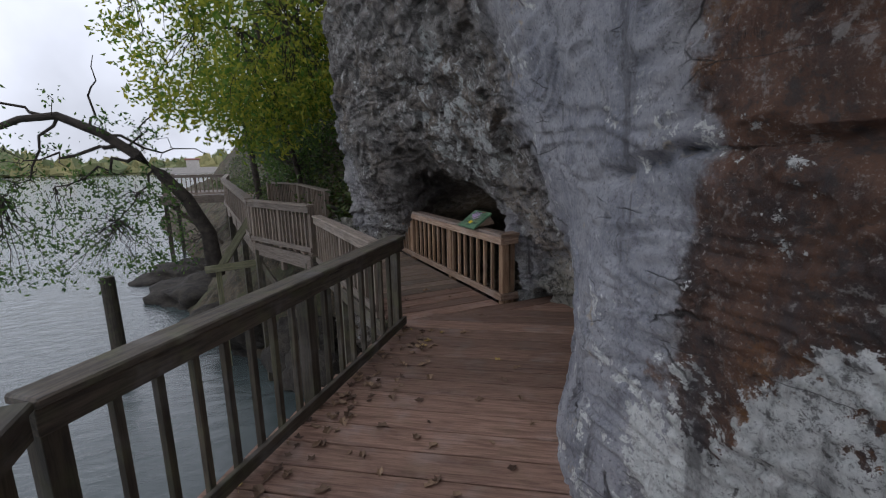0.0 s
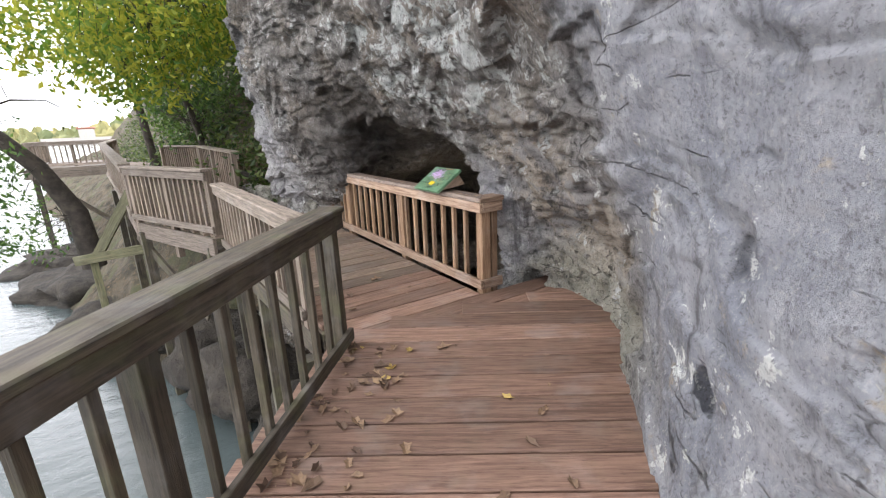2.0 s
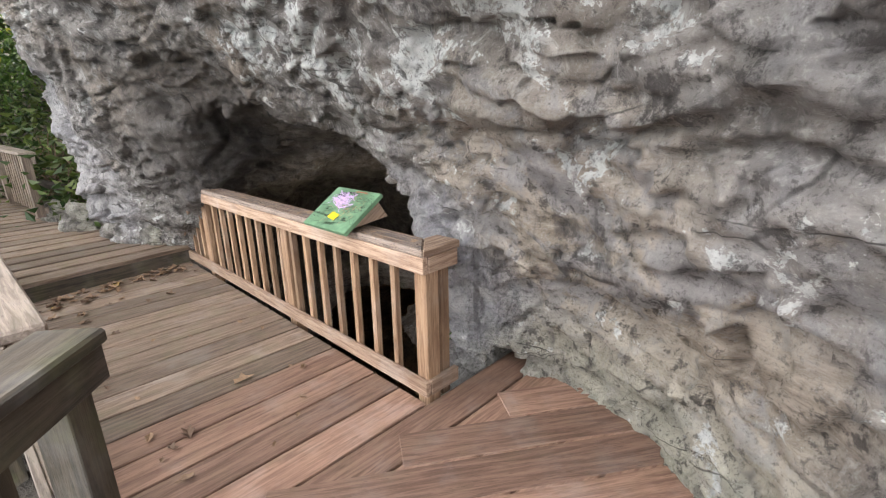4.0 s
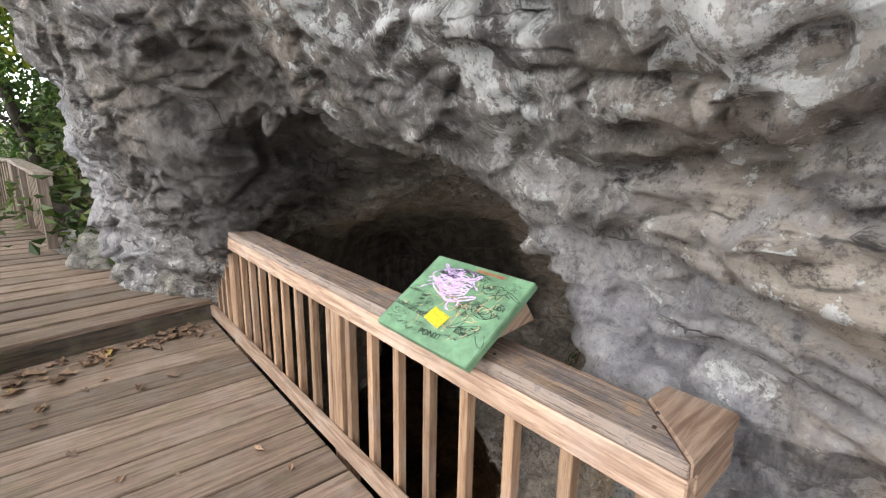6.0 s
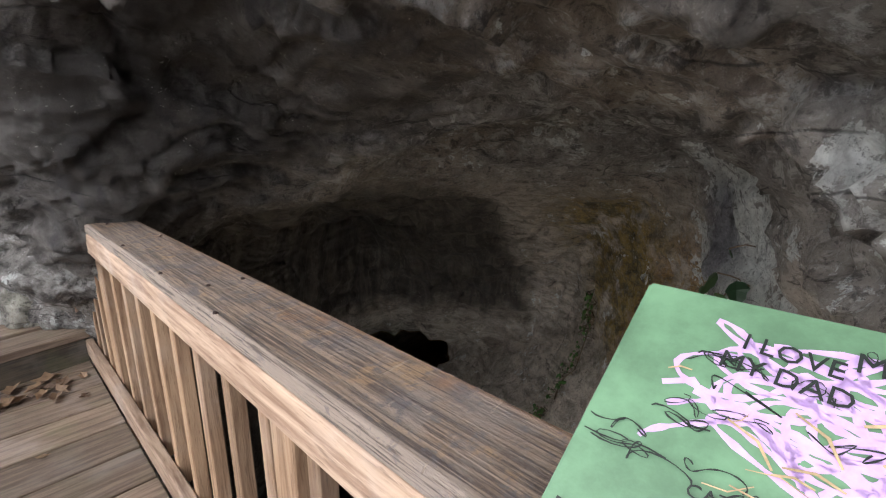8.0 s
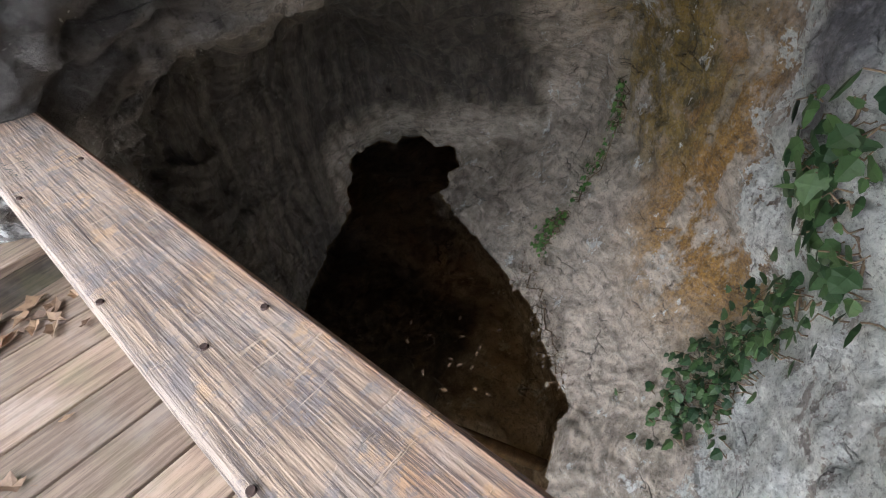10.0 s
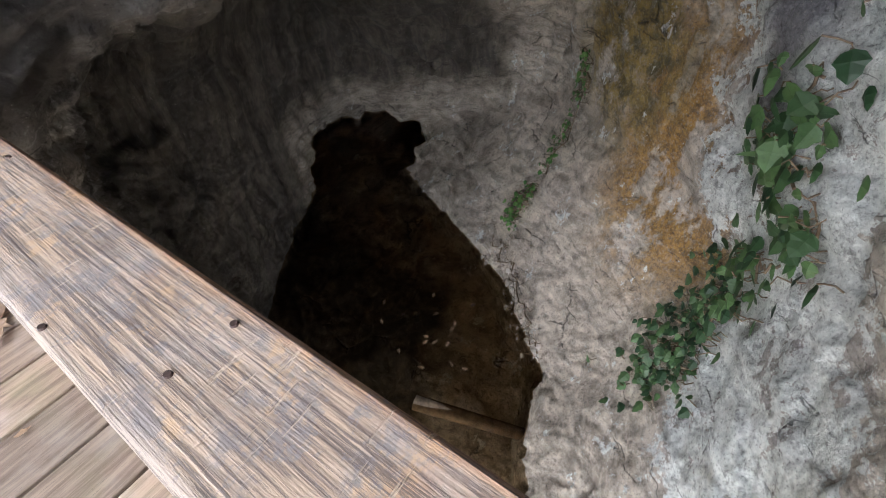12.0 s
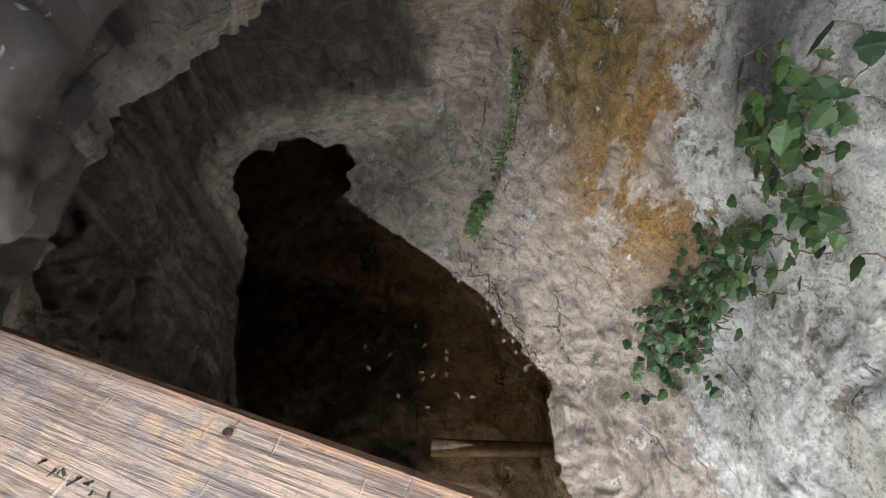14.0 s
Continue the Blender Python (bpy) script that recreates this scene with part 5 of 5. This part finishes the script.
tree("tree", "tree with green leaves high on the bank", [(1.8, 11.5, 3.0), (1.4, 11.3, 5.0), (0.8, 11.2, 7.5)], [0.14, 0.12, 0.08],
     [((1.4, 11.3, 5.0), (-0.6, 10.6, 5.6), 0.05), ((1.1, 11.3, 6.2), (2.4, 11.8, 7.6), 0.05)], crown_points(r, (0.2, 11.2, 5.6), (2.4, 2.0, 2.8), 150), leaf_dark, 42, 0.26, 0.15, 10, bark_dark)
tree("tree", "tree with yellow and green leaves on the shore", [(-2.0, 14.5, 0.0), (-2.2, 14.5, 2.6), (-2.6, 14.3, 5.6)], [0.13, 0.11, 0.07],
     [((-2.2, 14.5, 2.6), (-0.9, 14.2, 4.2), 0.05), ((-2.4, 14.4, 4.0), (-3.9, 14.6, 5.2), 0.05)], crown_points(r, (-2.0, 14.5, 5.2), (2.4, 2.0, 2.4), 130), leaf_yellow, 40, 0.28, 0.16, 12, bark_dark)


def bank_plants():
    rr = random.Random(21)
    spots2 = []
    for k in range(1000):
        py = 5.6 + 40 * rr.random() ** 2.0
        edge = float(np.interp(py, [4, 5.2, 6, 8.2, 10.5, 20, 60], [0.9, -0.1, -0.75, -1.15, -1.8, -2.0, -6.0]))
        px = edge + 0.25 - 0.05 * (py - 5) * rr.random() + (3.2 + 0.12 * (py - 5)) * rr.random() ** 1.3
        spots2.append((px, py, float(bank_height(np.array(px), np.array(py))) + rr.uniform(0.0, 0.35)))
    v, f = leaf_cloud(rr, spots2, 24, 0.3, 0.15, 0.2)
    return mesh_from("undergrowth", v, f, leaf_dark)


thing("undergrowth", "dense dark green undergrowth and vines on the bank", "plants", kind="stuff", data=bank_plants())


def dead_vines():
    rr = random.Random(31)
    verts, faces = [], []
    for k in range(120):
        py = rr.uniform(5.4, 8.0)
        edge = float(np.interp(py, [4, 5.2, 6, 8.2], [0.9, -0.1, -0.75, -1.15]))
        a = Vector((edge + rr.uniform(0.1, 0.5), py, 0.3 + rr.uniform(0, 0.3)))
        b = a + Vector((rr.uniform(0.0, 0.7), rr.uniform(-0.8, 0.8), rr.uniform(0.1, 0.9)))
        tube(verts, faces, wander(rr, a, b, 6, 0.14), [0.006 + 0.006 * rr.random()] * 7, 4)
    return mesh_from("dead_vines", verts, faces, bark_pale)


thing("dead_vines", "tangle of dry brown vines beside the railing", "plants", kind="stuff", data=dead_vines())
log = thing("log", "dark fallen log lying on the bank", "log", data=mesh_from("log", *(lambda v, f: (tube(v, f, [(-0.95, 6.3, 0.75), (-0.5, 5.9, 0.6), (-0.1, 5.5, 0.55)], [0.05, 0.055, 0.05], 8), (v, f))[1])([], []), bark_dark, True))

# ---- plants in the cave ----
cliff_mesh = cliff.data
normals = np.empty(len(cliff_mesh.vertices) * 3, np.float32)
cliff_mesh.vertices.foreach_get("normal", normals)
normals = normals.reshape(-1, 3)
stone = np.empty(len(cliff_mesh.vertices) * 3, np.float32)
cliff_mesh.vertices.foreach_get("co", stone)
stone = stone.reshape(-1, 3)
by_pool = (stone[:, 0] > 1.6) & (stone[:, 0] < 6.0) & (stone[:, 1] > 0.3) & (stone[:, 1] < 4.6) & (stone[:, 2] < 1.1)
stone, normals = stone[by_pool], normals[by_pool]


def lobed_leaf(size, bend):
    """A broad pointed leaf with a folded midrib, stalk end at the origin."""
    rim = [(0, 0), (0.30, 0.10), (0.48, 0.38), (0.34, 0.55), (0.30, 0.78), (0, 1.08)]
    verts = [(0, 0.0, 0), (0, 0.4, bend), (0, 0.75, bend * 0.9), (0, 1.08, 0)]
    lft = [(-x, y, -0.06 + bend * 0.3) for x, y in rim[1:5]]
    rgt = [(x, y, -0.06 + bend * 0.3) for x, y in rim[1:5]]
    verts += lft + rgt
    faces = [(0, 1, 5, 4), (1, 2, 6, 5), (2, 7, 6), (2, 3, 7), (0, 8, 9, 1), (1, 9, 10, 2), (2, 10, 11), (2, 11, 3)]
    return [tuple(c * size for c in v) for v in verts], faces


def vine_patch(name, label, chain, reach, count, size, material, seed, category="plant"):
    """Leaves on the stone near a chain of places, each facing out from the wall, on thin stems."""
    rr = random.Random(seed)
    t = thing(name, label, category)
    verts, faces, sv, sf = [], [], [], []
    chain = [Vector(c) for c in chain]
    for k in range(count):
        i = rr.randrange(len(chain) - 1)
        q = chain[i].lerp(chain[i + 1], rr.random()) + Vector((rr.gauss(0, reach), rr.gauss(0, reach * 0.5), rr.gauss(0, reach)))
        n = int(np.argmin(((stone - np.array(q)) ** 2).sum(1)))
        at, out = Vector(stone[n]), Vector(normals[n])
        tip = at + out * rr.uniform(0.04, 0.16)
        down = Vector((rr.uniform(-0.7, 0.7), rr.uniform(-0.5, 0.5), -rr.uniform(0.2, 1.0)))
        yax = (down - out * down.dot(out) * 0.7).normalized()
        zax = (out + Vector((rr.uniform(-0.5, 0.5), rr.uniform(-0.5, 0.5), rr.uniform(-0.2, 0.6)))).normalized()
        xax = yax.cross(zax).normalized()
        zax = xax.cross(yax)
        m = Matrix((xax, yax, zax)).transposed()
        v, f = lobed_leaf(size * rr.uniform(0.55, 1.3), rr.uniform(0.02, 0.12))
        faces += [tuple(j + len(verts) for j in face) for face in f]
        verts += [tuple(tip + m @ Vector(p)) for p in v]
        if k % 2 == 0:
            tube(sv, sf, wander(rr, at, tip, 3, 0.03), [0.005] * 4, 4)
    tagged(part("leaves", mesh_from("leaves", verts, faces, material), t), kind="stuff")
    for i in range(len(chain) - 1):
        path = wander(rr, chain[i], chain[i + 1], 8, 0.10)
        snapped = []
        for q in path:
            n = int(np.argmin(((stone - np.array(q)) ** 2).sum(1)))
            snapped.append(Vector(stone[n]) + Vector(normals[n]) * 0.015)
        tube(sv, sf, snapped, [0.009] * len(snapped), 5)
    tagged(part("stems", mesh_from("stems", sv, sf, bark_pale), t), kind="stuff")
    return t


vine_patch("vine", "broad-leaved green vine climbing the lichen-covered cave wall", [(2.62, 1.3, 0.25), (2.75, 1.3, -0.1), (2.45, 1.0, -0.35), (2.5, 1.0, -0.75), (2.8, 1.1, -1.15)], 0.17, 130, 0.125, leaf_vine, 41)
vine_patch("vine", "clump of small green ivy on a ledge above the pool", [(2.9, 1.12, -1.4), (2.75, 1.15, -1.75), (2.6, 1.3, -2.05), (2.45, 1.45, -2.2)], 0.19, 300, 0.085, leaf_vine, 42)
vine_patch("fern", "bright green small fern growing from a crack above the pool", [(3.9, 3.4, -2.55), (4.2, 3.4, -2.2)], 0.10, 160, 0.055, leaf_fern, 43)
vine_patch("fern", "small green plants along a crack in the cave wall", [(4.3, 3.4, -2.0), (4.9, 3.3, -1.3), (5.2, 3.3, -0.9)], 0.05, 130, 0.055, leaf_fern, 44)
vine_patch("fern", "pale dry flower stalks hanging over the pool", [(3.6, 3.6, -2.6), (2.9, 2.9, -2.65), (2.4, 2.45, -2.7)], 0.10, 90, 0.05, pale_leaf, 45)

# ---- fallen leaves ----


def dead_leaf(seed):
    rr = random.Random(seed)
    verts, faces = [(0, 0, 0.006)], []
    lobes = 5
    for k in range(lobes * 2):
        a = 6.283 * k / (lobes * 2)
        rad = (1.0 if k % 2 == 0 else 0.62) * rr.uniform(0.7, 1.15) * (1.25 if k == 0 else 1)
        verts.append((rad * math.cos(a), 0.68 * rad * math.sin(a), rr.uniform(0.0, 0.25) + 0.4 * rad * rad * abs(math.sin(a))))
    faces = [(0, k + 1, (k + 1) % (lobes * 2) + 1) for k in range(lobes * 2)]
    n = len(verts)
    verts += [(-1.0, 0.02, 0.1), (-1.7, 0.06, 0.2), (-1.7, 0.0, 0.2)]
    faces.append((n, n + 1, n + 2))
    return [tuple(c * 0.03 for c in v) for v in verts], faces


leaf_meshes = [mesh_from("dead_leaf", *dead_leaf(60 + i), leaf_dead) for i in range(7)]


def strew(count, place, size, seed, z):
    rr = random.Random(seed)
    for k in range(count):
        px, py = place(rr)
        ob = thing("fallen_leaf", "dry brown fallen leaf on the boards", "leaf", "fallen leaves", data=leaf_meshes[rr.randrange(7)])
        sc = size * rr.uniform(0.5, 1.35)
        ob.matrix_world = Matrix.Translation((px, py, z + 0.002)) @ pose(0, 0, 0, rr.uniform(-8, 8), rr.uniform(-8, 8), rr.uniform(0, 360)) @ Matrix.Diagonal((sc, sc, sc, 1))


def along_first(rr):
    q = N * (-0.86 + abs(rr.gauss(0, 0.30))) + D * rr.uniform(-4.2, -1.0)
    return q.x, q.y


def anywhere_first(rr):
    q = N * rr.uniform(-0.8, 0.7) + D * rr.uniform(-4.2, -0.9)
    return q.x, q.y


strew(135, along_first, 1.55, 71, 0.0)
strew(30, anywhere_first, 1.25, 72, 0.0)
strew(70, lambda rr: ((lambda u: (-1.45 + 1.4 * u, 3.36 + 0.30 * u - abs(rr.gauss(0, 0.17))))(rr.random())), 1.7, 73, 0.0)
strew(30, lambda rr: (rr.uniform(-1.3, -0.1), rr.uniform(0.3, 3.1)), 1.4, 74, 0.0)
strew(28, lambda rr: (rr.uniform(-1.9, -0.5), rr.uniform(4.3, 6.5)), 1.4, 75, 0.172)


def float_leaf(rr):
    return rr.uniform(1.7, 2.9), rr.uniform(2.6, 4.2)


for k in range(16):
    px, py = float_leaf(r)
    ob = thing("floating_leaf", "pale yellow leaf floating on the pool", "leaf", "floating leaves", data=leaf_meshes[k % 7])
    ob.matrix_world = Matrix.Translation((px, py, WATER + 0.003)) @ pose(0, 0, 0, 0, 0, r.uniform(0, 360)) @ Matrix.Diagonal((1.3, 1.3, 0.6, 1))
